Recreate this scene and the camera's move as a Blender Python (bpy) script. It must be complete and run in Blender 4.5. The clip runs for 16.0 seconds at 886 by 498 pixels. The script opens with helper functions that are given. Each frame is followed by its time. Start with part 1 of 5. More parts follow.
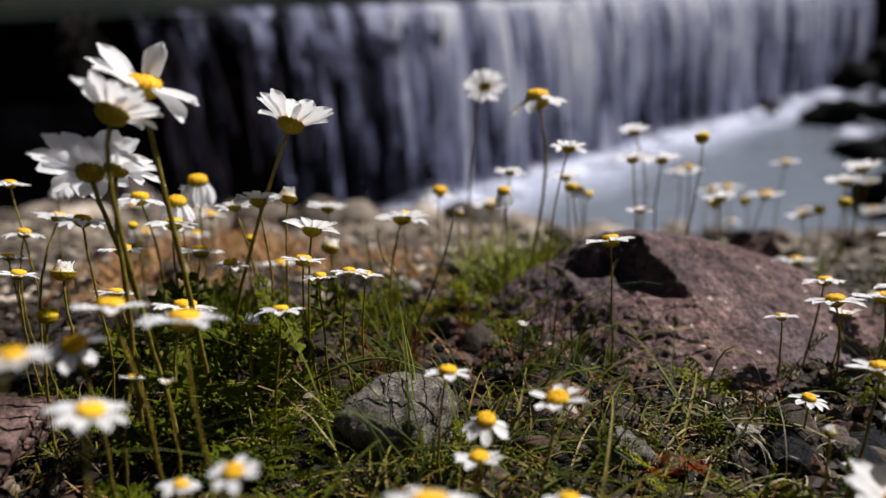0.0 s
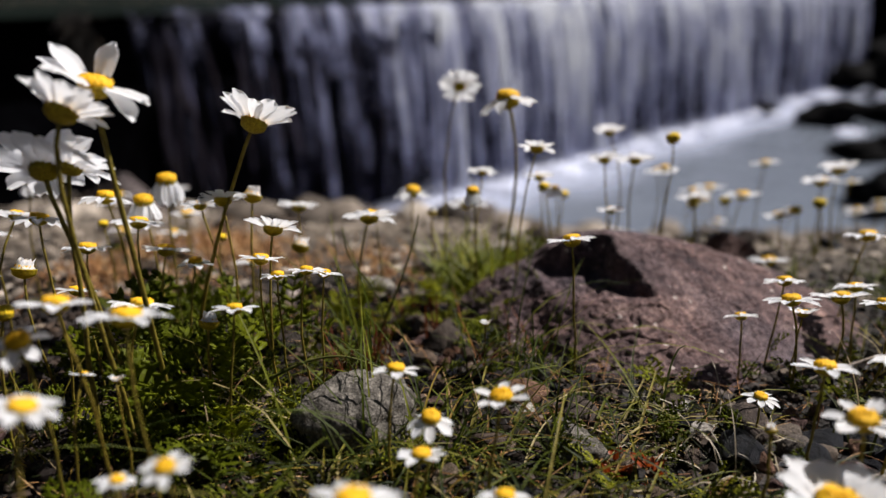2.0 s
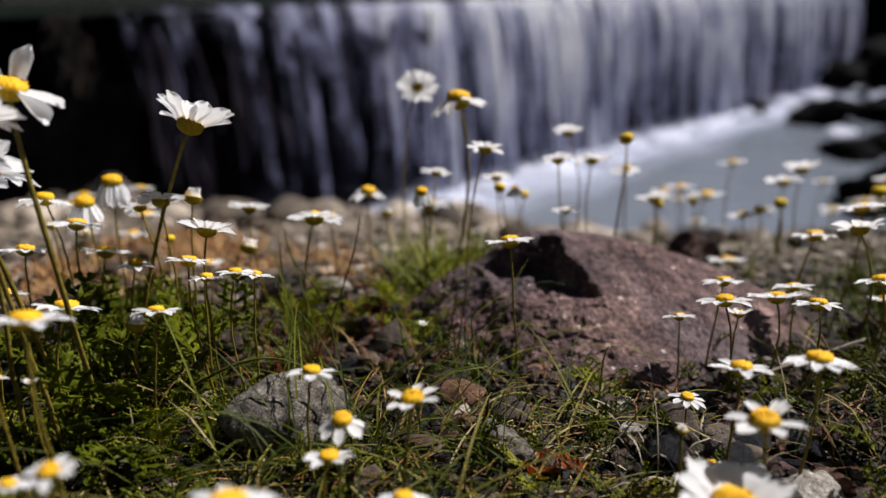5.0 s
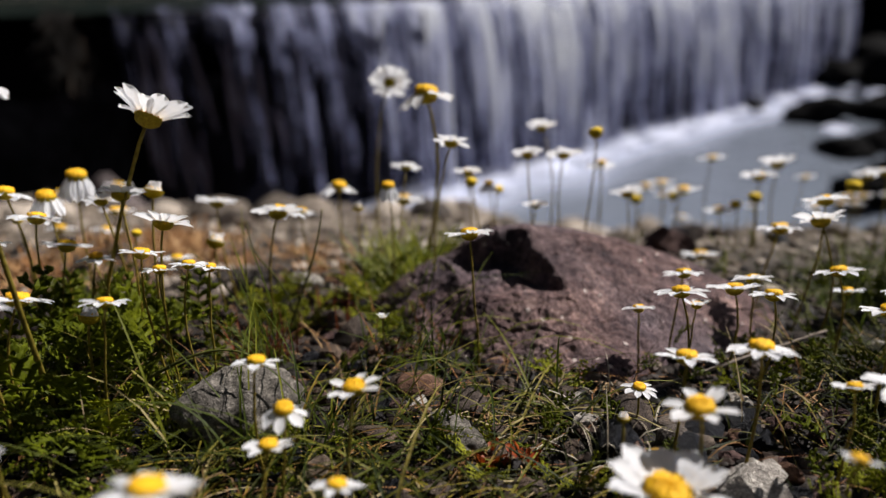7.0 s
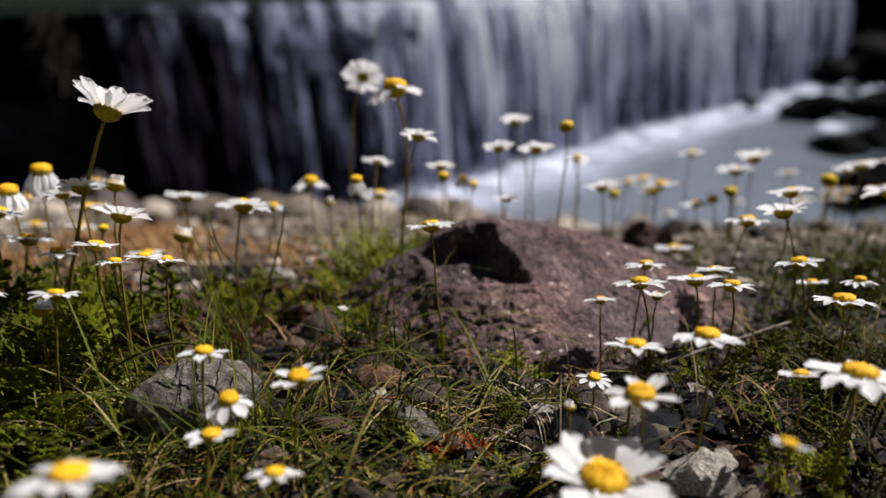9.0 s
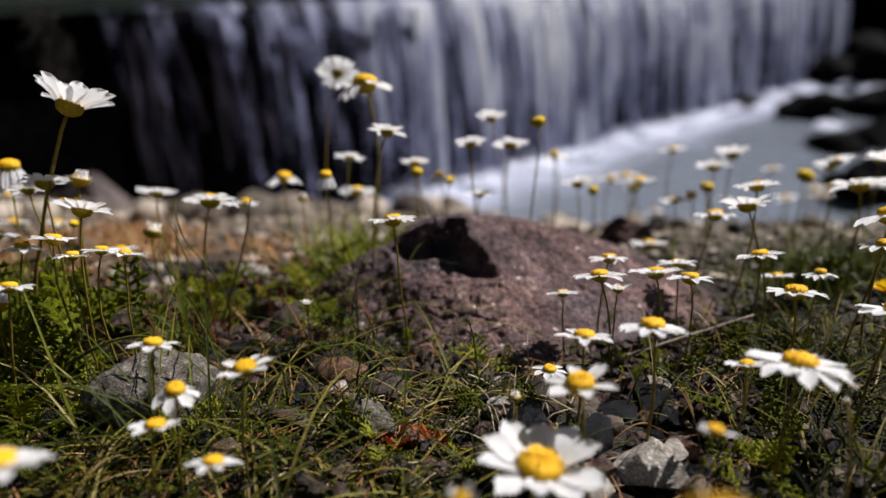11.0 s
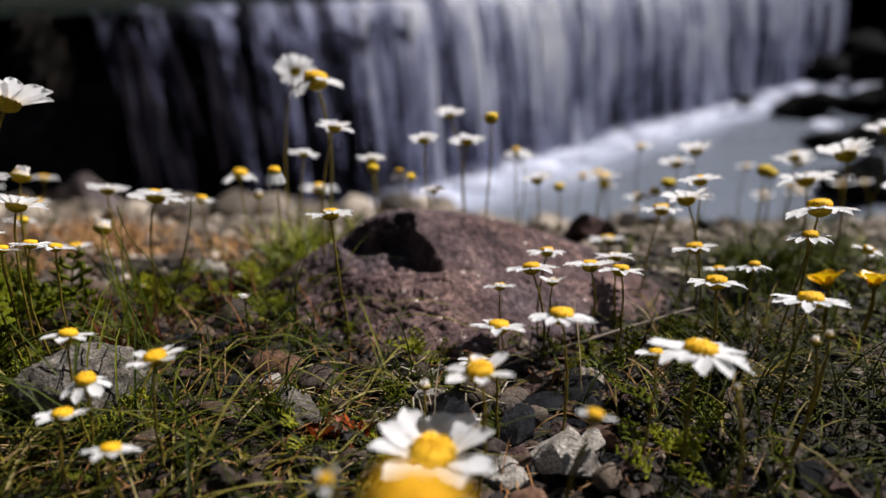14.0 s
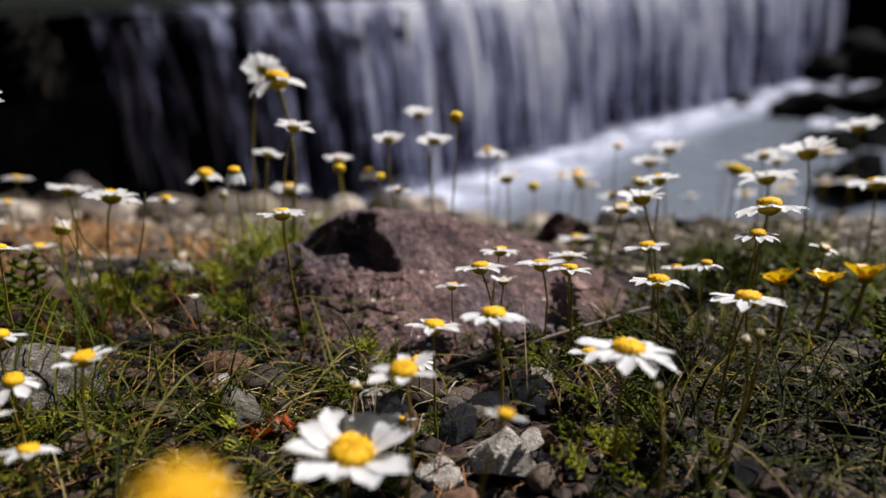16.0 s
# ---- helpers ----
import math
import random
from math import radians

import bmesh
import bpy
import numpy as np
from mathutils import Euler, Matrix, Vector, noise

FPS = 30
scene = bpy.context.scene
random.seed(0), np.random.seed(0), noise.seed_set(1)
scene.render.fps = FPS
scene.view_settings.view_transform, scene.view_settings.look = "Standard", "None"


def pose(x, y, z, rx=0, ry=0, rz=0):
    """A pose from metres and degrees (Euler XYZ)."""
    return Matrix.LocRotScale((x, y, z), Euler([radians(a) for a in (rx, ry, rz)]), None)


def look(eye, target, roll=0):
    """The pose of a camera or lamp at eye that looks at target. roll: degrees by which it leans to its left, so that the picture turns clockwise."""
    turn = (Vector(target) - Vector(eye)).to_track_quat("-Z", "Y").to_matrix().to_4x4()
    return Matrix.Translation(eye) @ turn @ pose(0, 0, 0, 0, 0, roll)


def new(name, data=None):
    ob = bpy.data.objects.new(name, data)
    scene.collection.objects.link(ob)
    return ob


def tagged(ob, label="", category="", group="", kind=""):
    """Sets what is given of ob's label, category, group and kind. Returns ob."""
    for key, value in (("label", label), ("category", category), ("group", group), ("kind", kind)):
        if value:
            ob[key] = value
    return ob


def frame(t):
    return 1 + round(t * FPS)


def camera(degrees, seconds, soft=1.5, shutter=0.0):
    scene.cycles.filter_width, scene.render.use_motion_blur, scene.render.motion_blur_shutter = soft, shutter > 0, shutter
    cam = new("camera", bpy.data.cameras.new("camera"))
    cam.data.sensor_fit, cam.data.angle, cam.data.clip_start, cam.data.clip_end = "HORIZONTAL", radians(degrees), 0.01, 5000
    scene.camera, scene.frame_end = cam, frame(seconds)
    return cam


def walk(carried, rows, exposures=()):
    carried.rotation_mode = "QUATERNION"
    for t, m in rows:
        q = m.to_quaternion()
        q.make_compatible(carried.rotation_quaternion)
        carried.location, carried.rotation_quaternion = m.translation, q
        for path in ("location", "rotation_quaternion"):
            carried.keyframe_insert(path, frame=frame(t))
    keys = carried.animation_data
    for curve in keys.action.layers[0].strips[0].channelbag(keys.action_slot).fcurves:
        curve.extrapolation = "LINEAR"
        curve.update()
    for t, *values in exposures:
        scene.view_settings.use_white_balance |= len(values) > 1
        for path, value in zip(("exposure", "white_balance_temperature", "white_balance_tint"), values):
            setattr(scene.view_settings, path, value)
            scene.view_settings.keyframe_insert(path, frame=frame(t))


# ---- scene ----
cam = camera(66.0, 16.0, soft=1.35)
PATH = [
    (0, (-0.00373, 0.01751, 0.13651), (-0.00124, 1.87056, -0.61597), 0.076),
    (0.5, (-0.00078, 0.01706, 0.13662), (0.00457, 1.86961, -0.61705), 0.167),
    (1, (0.00238, 0.01661, 0.13673), (0.00890, 1.86906, -0.61719), 0.215),
    (1.5, (0.00561, 0.01616, 0.13689), (0.01316, 1.86858, -0.61708), 0.258),
    (2, (0.00891, 0.01578, 0.13716), (0.01822, 1.86804, -0.61720), 0.317),
    (2.5, (0.01234, 0.01557, 0.13754), (0.02391, 1.86753, -0.61751), 0.374),
    (3, (0.01591, 0.01552, 0.13798), (0.02958, 1.86720, -0.61774), 0.395),
    (3.5, (0.01949, 0.01560, 0.13838), (0.03515, 1.86704, -0.61787), 0.372),
    (4, (0.02290, 0.01574, 0.13865), (0.04101, 1.86699, -0.61803), 0.332),
    (6.5, (0.04019, 0.01467, 0.13659), (0.06475, 1.86543, -0.62110), 0.302),
    (7, (0.04368, 0.01411, 0.13607), (0.07056, 1.86448, -0.62249), 0.225),
    (7.5, (0.04704, 0.01359, 0.13552), (0.07616, 1.86360, -0.62384), 0.160),
    (8, (0.05027, 0.01320, 0.13500), (0.08165, 1.86287, -0.62507), 0.121),
    (8.5, (0.05342, 0.01297, 0.13450), (0.08708, 1.86233, -0.62623), 0.110),
    (9, (0.05656, 0.01287, 0.13400), (0.09220, 1.86194, -0.62736), 0.115),
    (11.5, (0.07357, 0.00991, 0.13205), (0.11039, 1.85848, -0.63049), -0.064),
    (12, (0.07728, 0.00892, 0.13159), (0.11279, 1.85793, -0.62992), -0.133),
    (12.5, (0.08100, 0.00818, 0.13117), (0.11653, 1.85753, -0.62951), -0.167),
    (13, (0.08478, 0.00779, 0.13089), (0.12152, 1.85728, -0.62941), -0.170),
    (13.5, (0.08869, 0.00768, 0.13077), (0.12698, 1.85711, -0.62960), -0.171),
    (14, (0.09281, 0.00768, 0.13076), (0.13212, 1.85693, -0.62997), -0.199),
    (14.5, (0.09709, 0.00767, 0.13076), (0.13666, 1.85675, -0.63037), -0.255),
    (15, (0.10149, 0.00765, 0.13072), (0.14097, 1.85663, -0.63069), -0.315),
    (15.5, (0.10595, 0.00769, 0.13059), (0.14554, 1.85662, -0.63090), -0.348),
    (16, (0.11044, 0.00780, 0.13038), (0.15062, 1.85679, -0.63096), -0.333),
]
walk(cam, [(t, look(eye, target, roll)) for t, eye, target, roll in PATH], exposures=[(0.0, 0.0), (16.0, 0.0)])
cam.data.dof.use_dof = True
cam.data.dof.focus_distance = 0.215
cam.data.dof.aperture_fstop = 6.4

# ---- light ----
SUN_AZ, SUN_EL = 62.0, 49.0  # degrees: to the right of +y, above the horizon
world = bpy.data.worlds.new("sky")
scene.world = world
world.use_nodes = True
wn = world.node_tree.nodes
sky = wn.new("ShaderNodeTexSky")
sky.sky_type = "NISHITA"
sky.sun_disc = False
sky.sun_elevation = radians(SUN_EL)
sky.sun_rotation = radians(SUN_AZ)
world.node_tree.links.new(sky.outputs[0], wn["Background"].inputs[0])
wn["Background"].inputs[1].default_value = 0.018
sun = new("sun", bpy.data.lights.new("sun", "SUN"))
sun.data.energy = 7.2
sun.data.angle = radians(0.5)
sun.data.color = (1.0, 0.945, 0.90)
sun_dir = Vector((math.sin(radians(SUN_AZ)) * math.cos(radians(SUN_EL)), math.cos(radians(SUN_AZ)) * math.cos(radians(SUN_EL)), math.sin(radians(SUN_EL))))
sun.matrix_world = look(sun_dir * 30, (0, 0, 0))


# ---- materials ----
def shader(name):
    m = bpy.data.materials.new(name)
    m.use_nodes = True
    nt = m.node_tree
    return m, nt.nodes, nt.links, nt.nodes["Principled BSDF"]


def ramp(nodes, links, source, stops):
    r = nodes.new("ShaderNodeValToRGB")
    while len(r.color_ramp.elements) < len(stops):
        r.color_ramp.elements.new(0.5)
    for e, (p, c) in zip(r.color_ramp.elements, stops):
        e.position, e.color = p, (*c, 1)
    links.new(source, r.inputs[0])
    return r.outputs[0]


def noise_node(nodes, links, scale, detail=4.0, rough=0.55, stretch=None, coords="Object", warp=0.0):
    tc = nodes.new("ShaderNodeTexCoord")
    n = nodes.new("ShaderNodeTexNoise")
    n.inputs["Scale"].default_value = scale
    n.inputs["Detail"].default_value = detail
    n.inputs["Roughness"].default_value = rough
    n.inputs["Distortion"].default_value = warp
    if stretch:
        mp = nodes.new("ShaderNodeMapping")
        mp.inputs["Scale"].default_value = stretch
        links.new(tc.outputs[coords], mp.inputs[0])
        links.new(mp.outputs[0], n.inputs[0])
    else:
        links.new(tc.outputs[coords], n.inputs[0])
    return n.outputs[0]


def blend(nodes, links, fac, a, b, mode="MIX"):
    x = nodes.new("ShaderNodeMix")
    x.data_type, x.blend_type = "RGBA", mode
    for i, v in ((0, fac), (6, a), (7, b)):
        if isinstance(v, (int, float)):
            x.inputs[i].default_value = v
        elif isinstance(v, tuple):
            x.inputs[i].default_value = (*v, 1)
        else:
            links.new(v, x.inputs[i])
    return x.outputs[2]


def bump(nodes, links, height, strength, distance, bsdf):
    b = nodes.new("ShaderNodeBump")
    b.inputs["Strength"].default_value = strength
    b.inputs["Distance"].default_value = distance
    links.new(height, b.inputs["Height"])
    links.new(b.outputs[0], bsdf.inputs["Normal"])


def stone_material(name, dark, mid, light, scale, roughness=0.85, vary=0.0, grain=900.0, spec=0.12):
    m, n, l, p = shader(name)
    coarse = noise_node(n, l, scale, 6, 0.65)
    fine = noise_node(n, l, grain, 3, 0.7)
    col = ramp(n, l, coarse, [(0.3, dark), (0.5, mid), (0.72, light)])
    speck = ramp(n, l, fine, [(0.33, (0.12, 0.12, 0.14)), (0.5, (1, 1, 1)), (0.62, (1.3, 1.3, 1.3)), (0.7, (3.2, 3.2, 3.2))])
    col = blend(n, l, 0.75, col, speck, "MULTIPLY")
    if vary:
        oi = n.new("ShaderNodeObjectInfo")
        tint = ramp(n, l, oi.outputs["Random"], [(0.0, (0.35, 0.35, 0.38)), (0.3, (0.8, 0.76, 0.72)), (0.6, (1.25, 1.1, 0.95)), (0.85, (0.6, 0.6, 0.66)), (1.0, (1.7, 1.6, 1.45))])
        col = blend(n, l, vary, col, tint, "MULTIPLY")
    l.new(col, p.inputs["Base Color"])
    p.inputs["Roughness"].default_value = roughness
    p.inputs["Specular IOR Level"].default_value = spec
    h = blend(n, l, 0.4, coarse, fine)
    bump(n, l, h, 0.7, 0.003, p)
    return m


def island_material(name, stops, roughness=0.7, scale=400.0, translucent=0.0, spec=0.4):
    """Colour per island (blade, pebble), with fine grain."""
    m, n, l, p = shader(name)
    geo = n.new("ShaderNodeNewGeometry")
    col = ramp(n, l, geo.outputs["Random Per Island"], stops)
    fine = noise_node(n, l, scale, 3, 0.6)
    shade = ramp(n, l, fine, [(0.3, (0.55, 0.55, 0.55)), (0.7, (1.35, 1.35, 1.35))])
    col = blend(n, l, 0.8, col, shade, "MULTIPLY")
    l.new(col, p.inputs["Base Color"])
    p.inputs["Roughness"].default_value = roughness
    p.inputs["Specular IOR Level"].default_value = spec
    bump(n, l, fine, 0.4, 0.001, p)
    if translucent:
        leaf_light(n, l, p, col, translucent)
    return m


def leaf_light(n, l, p, col, amount):
    t = n.new("ShaderNodeBsdfTranslucent")
    mix = n.new("ShaderNodeMixShader")
    mix.inputs[0].default_value = amount
    if isinstance(col, tuple):
        t.inputs[0].default_value = (*col, 1)
    else:
        l.new(col, t.inputs[0])
    l.new(p.outputs[0], mix.inputs[1])
    l.new(t.outputs[0], mix.inputs[2])
    l.new(mix.outputs[0], n["Material Output"].inputs[0])


def plant_material(name, a, b, scale, roughness, translucent, vary=0.35, spec=0.4):
    m, n, l, p = shader(name)
    f = noise_node(n, l, scale, 3, 0.6)
    col = ramp(n, l, f, [(0.3, a), (0.7, b)])
    oi = n.new("ShaderNodeObjectInfo")
    tint = ramp(n, l, oi.outputs["Random"], [(0.0, (0.6, 0.62, 0.5)), (0.5, (1, 1, 1)), (1.0, (1.35, 1.25, 1.0))])
    col = blend(n, l, vary, col, tint, "MULTIPLY")
    l.new(col, p.inputs["Base Color"])
    p.inputs["Roughness"].default_value = roughness
    p.inputs["Specular IOR Level"].default_value = spec
    bump(n, l, f, 0.25, 0.0006, p)
    if translucent:
        leaf_light(n, l, p, col, translucent)
    return m


PETAL = plant_material("petal_white", (0.85, 0.865, 0.91), (0.91, 0.915, 0.95), 6, 0.5, 0.48, 0.06, 0.3)
DISC = plant_material("disc_yellow", (0.67, 0.34, 0.003), (0.92, 0.57, 0.006), 9, 0.7, 0.12, 0.15)
DISC_OLD = plant_material("disc_ochre", (0.5, 0.32, 0.008), (0.85, 0.62, 0.012), 7, 0.8, 0.0, 0.4)
CALYX = plant_material("calyx_green", (0.22, 0.165, 0.008), (0.68, 0.54, 0.025), 7, 0.6, 0.5, 0.4)
STEM = plant_material("stem_green", (0.11, 0.08, 0.012), (0.28, 0.22, 0.035), 500, 0.6, 0.15, 0.6, 0.2)
LEAF = plant_material("feathery_leaf", (0.036, 0.052, 0.003), (0.17, 0.20, 0.009), 4, 0.5, 0.5, 0.6, 0.15)
YOUNG_LEAF = plant_material("young_leaf", (0.17, 0.195, 0.009), (0.36, 0.375, 0.03), 4, 0.5, 0.5, 0.5, 0.15)
RED_LEAF = plant_material("red_leaf", (0.14, 0.012, 0.005), (0.36, 0.08, 0.012), 4, 0.5, 0.3, 0.7)
GOLD = plant_material("buttercup_yellow", (0.75, 0.45, 0.005), (0.85, 0.58, 0.01), 5, 0.35, 0.3, 0.1)
GRASS = island_material("grass", [(0.0, (0.007, 0.010, 0.002)), (0.38, (0.032, 0.038, 0.006)), (0.66, (0.14, 0.125, 0.016)), (0.82, (0.27, 0.21, 0.03)), (0.92, (0.20, 0.10, 0.035)), (1.0, (0.5, 0.40, 0.23))], 0.5, 300, 0.4, 0.12)
DRY = island_material("dry_stalks", [(0.0, (0.125, 0.0475, 0.015)), (0.5, (0.275, 0.125, 0.0375)), (1.0, (0.45, 0.2875, 0.1375))], 0.8, 300, 0.1)
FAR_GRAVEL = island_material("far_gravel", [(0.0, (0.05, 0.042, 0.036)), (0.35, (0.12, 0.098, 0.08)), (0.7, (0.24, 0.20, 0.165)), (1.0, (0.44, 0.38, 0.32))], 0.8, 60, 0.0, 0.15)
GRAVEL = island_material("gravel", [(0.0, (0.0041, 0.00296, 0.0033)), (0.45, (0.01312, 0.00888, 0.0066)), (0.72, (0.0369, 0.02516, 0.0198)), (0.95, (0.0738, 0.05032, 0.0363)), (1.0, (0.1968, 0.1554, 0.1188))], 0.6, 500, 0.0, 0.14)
STONE = stone_material("loose_stone", (0.02975, 0.0237, 0.0216), (0.0765, 0.06083, 0.0504), (0.17, 0.1343, 0.1044), 1.6, 0.8, 0.9, 14)
GREY_ROCK = stone_material("grey_granite", (0.040, 0.036, 0.031), (0.115, 0.103, 0.090), (0.28, 0.255, 0.22), 5.0, 0.8, 0.0, 30)
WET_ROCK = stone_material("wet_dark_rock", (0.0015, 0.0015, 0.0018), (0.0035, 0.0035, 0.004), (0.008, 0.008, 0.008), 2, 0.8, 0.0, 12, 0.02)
# blacker than wet stone: the weir wall's shade is put into this colour
SHADED_WALL = stone_material("shaded_weir_masonry", (0.0005, 0.0005, 0.0007), (0.001, 0.001, 0.0016), (0.003, 0.003, 0.004), 2.5, 0.9, 0.0, 20, 0.01)
TAN_ROCK = stone_material("tan_stone", (0.04, 0.032, 0.028), (0.10, 0.08, 0.068), (0.21, 0.175, 0.15), 2.0, 0.85, 0.0, 16)
TWIG = plant_material("dry_twig", (0.11, 0.085, 0.07), (0.25, 0.2, 0.17), 300, 0.8, 0.0, 0.4)


def soil_material():
    m, n, l, p = shader("soil")
    a = noise_node(n, l, 9, 5, 0.6)
    b = noise_node(n, l, 260, 5, 0.7)
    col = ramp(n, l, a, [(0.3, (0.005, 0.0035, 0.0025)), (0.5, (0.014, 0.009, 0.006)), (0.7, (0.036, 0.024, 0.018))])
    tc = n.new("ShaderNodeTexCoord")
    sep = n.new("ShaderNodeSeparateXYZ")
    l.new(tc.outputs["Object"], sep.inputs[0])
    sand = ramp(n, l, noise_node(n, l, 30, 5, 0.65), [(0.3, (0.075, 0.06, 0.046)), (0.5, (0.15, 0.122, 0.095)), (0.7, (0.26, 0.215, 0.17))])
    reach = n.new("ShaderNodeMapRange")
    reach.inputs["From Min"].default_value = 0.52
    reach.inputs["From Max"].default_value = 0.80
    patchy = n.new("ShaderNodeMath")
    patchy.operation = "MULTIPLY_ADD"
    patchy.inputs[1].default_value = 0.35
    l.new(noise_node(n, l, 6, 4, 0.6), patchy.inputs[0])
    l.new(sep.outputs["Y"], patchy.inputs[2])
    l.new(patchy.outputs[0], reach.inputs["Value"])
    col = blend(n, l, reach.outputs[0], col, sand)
    col = blend(n, l, 0.8, col, ramp(n, l, b, [(0.3, (0.4, 0.4, 0.4)), (0.7, (1.6, 1.5, 1.4))]), "MULTIPLY")
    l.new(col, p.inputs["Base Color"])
    p.inputs["Roughness"].default_value = 0.9
    bump(n, l, b, 0.8, 0.004, p)
    return m


SOIL = soil_material()


def boulder_material():
    """Purple-grey volcanic rock: granular, with paler clasts and scattered crystals."""
    m, n, l, p = shader("purple_boulder")
    coarse = noise_node(n, l, 60, 6, 0.68)
    fine = noise_node(n, l, 620, 4, 0.7)
    col = ramp(n, l, coarse, [(0.30, (0.02816, 0.01856, 0.02304)), (0.47, (0.096, 0.06144, 0.06144)), (0.60, (0.16, 0.105, 0.09856)), (0.75, (0.256, 0.1766, 0.1613))])
    patchy = noise_node(n, l, 16, 3, 0.55)
    col = blend(n, l, 1.0, col, ramp(n, l, patchy, [(0.38, (0.72, 0.86, 1.0)), (0.55, (1.0, 1.0, 1.0)), (0.7, (1.12, 1.08, 1.02))]), "MULTIPLY")
    tc = n.new("ShaderNodeTexCoord")

    def cells(scale):
        v = n.new("ShaderNodeTexVoronoi")
        v.inputs["Scale"].default_value = scale
        l.new(tc.outputs["Object"], v.inputs["Vector"])
        return v
    clast = cells(330)
    grey = n.new("ShaderNodeSeparateColor")
    l.new(clast.outputs["Color"], grey.inputs[0])
    col = blend(n, l, 0.8, col, ramp(n, l, grey.outputs[0], [(0.0, (0.55, 0.53, 0.58)), (0.5, (0.95, 0.93, 0.95)), (0.85, (1.2, 1.2, 1.2)), (1.0, (1.9, 1.85, 1.8))]), "MULTIPLY")
    col = blend(n, l, 0.7, col, ramp(n, l, fine, [(0.32, (0.25, 0.25, 0.28)), (0.5, (1, 1, 1)), (0.66, (1.8, 1.75, 1.7))]), "MULTIPLY")
    crystal = cells(210)
    pick = n.new("ShaderNodeSeparateColor")
    l.new(crystal.outputs["Color"], pick.inputs[0])
    few = n.new("ShaderNodeMath")
    few.operation = "GREATER_THAN"
    few.inputs[1].default_value = 0.8
    l.new(pick.outputs[1], few.inputs[0])
    core = n.new("ShaderNodeMath")
    core.operation = "LESS_THAN"
    core.inputs[1].default_value = 0.2
    l.new(crystal.outputs["Distance"], core.inputs[0])
    both = n.new("ShaderNodeMath")
    both.operation = "MULTIPLY"
    l.new(few.outputs[0], both.inputs[0])
    l.new(core.outputs[0], both.inputs[1])
    col = blend(n, l, both.outputs[0], col, (0.50, 0.43, 0.40))
    l.new(col, p.inputs["Base Color"])
    p.inputs["Roughness"].default_value = 0.7
    p.inputs["Specular IOR Level"].default_value = 0.14
    bump(n, l, blend(n, l, 0.5, coarse, fine), 0.9, 0.003, p)
    return m


BOULDER = boulder_material()


def water_material(name, foam_reach, tint):
    """Turbid water: y of the object is the distance from the fall, foam near it."""
    m, n, l, p = shader(name)
    tc = n.new("ShaderNodeTexCoord")
    sep = n.new("ShaderNodeSeparateXYZ")
    l.new(tc.outputs["Object"], sep.inputs[0])
    f = noise_node(n, l, 1.6, 5, 0.6, (0.5, 1.6, 1))
    add = n.new("ShaderNodeMath")
    add.operation = "MULTIPLY_ADD"
    l.new(f, add.inputs[0])
    add.inputs[1].default_value = 1.6 * foam_reach
    l.new(sep.outputs["Y"], add.inputs[2])
    fac = n.new("ShaderNodeMapRange")
    fac.inputs["From Min"].default_value = foam_reach * 0.85
    fac.inputs["From Max"].default_value = foam_reach * 2.3
    fac.inputs["To Min"].default_value = 1.0
    fac.inputs["To Max"].default_value = 0.0
    l.new(add.outputs[0], fac.inputs["Value"])
    col = blend(n, l, fac.outputs[0], tint, (0.62, 0.67, 0.88))
    l.new(col, p.inputs["Base Color"])
    rough = n.new("ShaderNodeMapRange")
    rough.inputs["To Min"].default_value = 0.12
    rough.inputs["To Max"].default_value = 0.7
    l.new(fac.outputs[0], rough.inputs["Value"])
    l.new(rough.outputs[0], p.inputs["Roughness"])
    r = noise_node(n, l, 9, 4, 0.6, (0.6, 1.3, 1))
    bump(n, l, r, 0.35, 0.05, p)
    return m


POOL = water_material("pool_water", 0.52, (0.14, 0.16, 0.20))


def river_material():
    m, n, l, p = shader("river_water")
    p.inputs["Base Color"].default_value = (0.008, 0.011, 0.010, 1)
    p.inputs["IOR"].default_value = 1.07
    p.inputs["Roughness"].default_value = 0.2
    bump(n, l, noise_node(n, l, 6, 4, 0.6), 0.3, 0.05, p)
    return m


UPSTREAM = river_material()


LIP_LEVEL, POOL_LEVEL = -0.04, -1.164


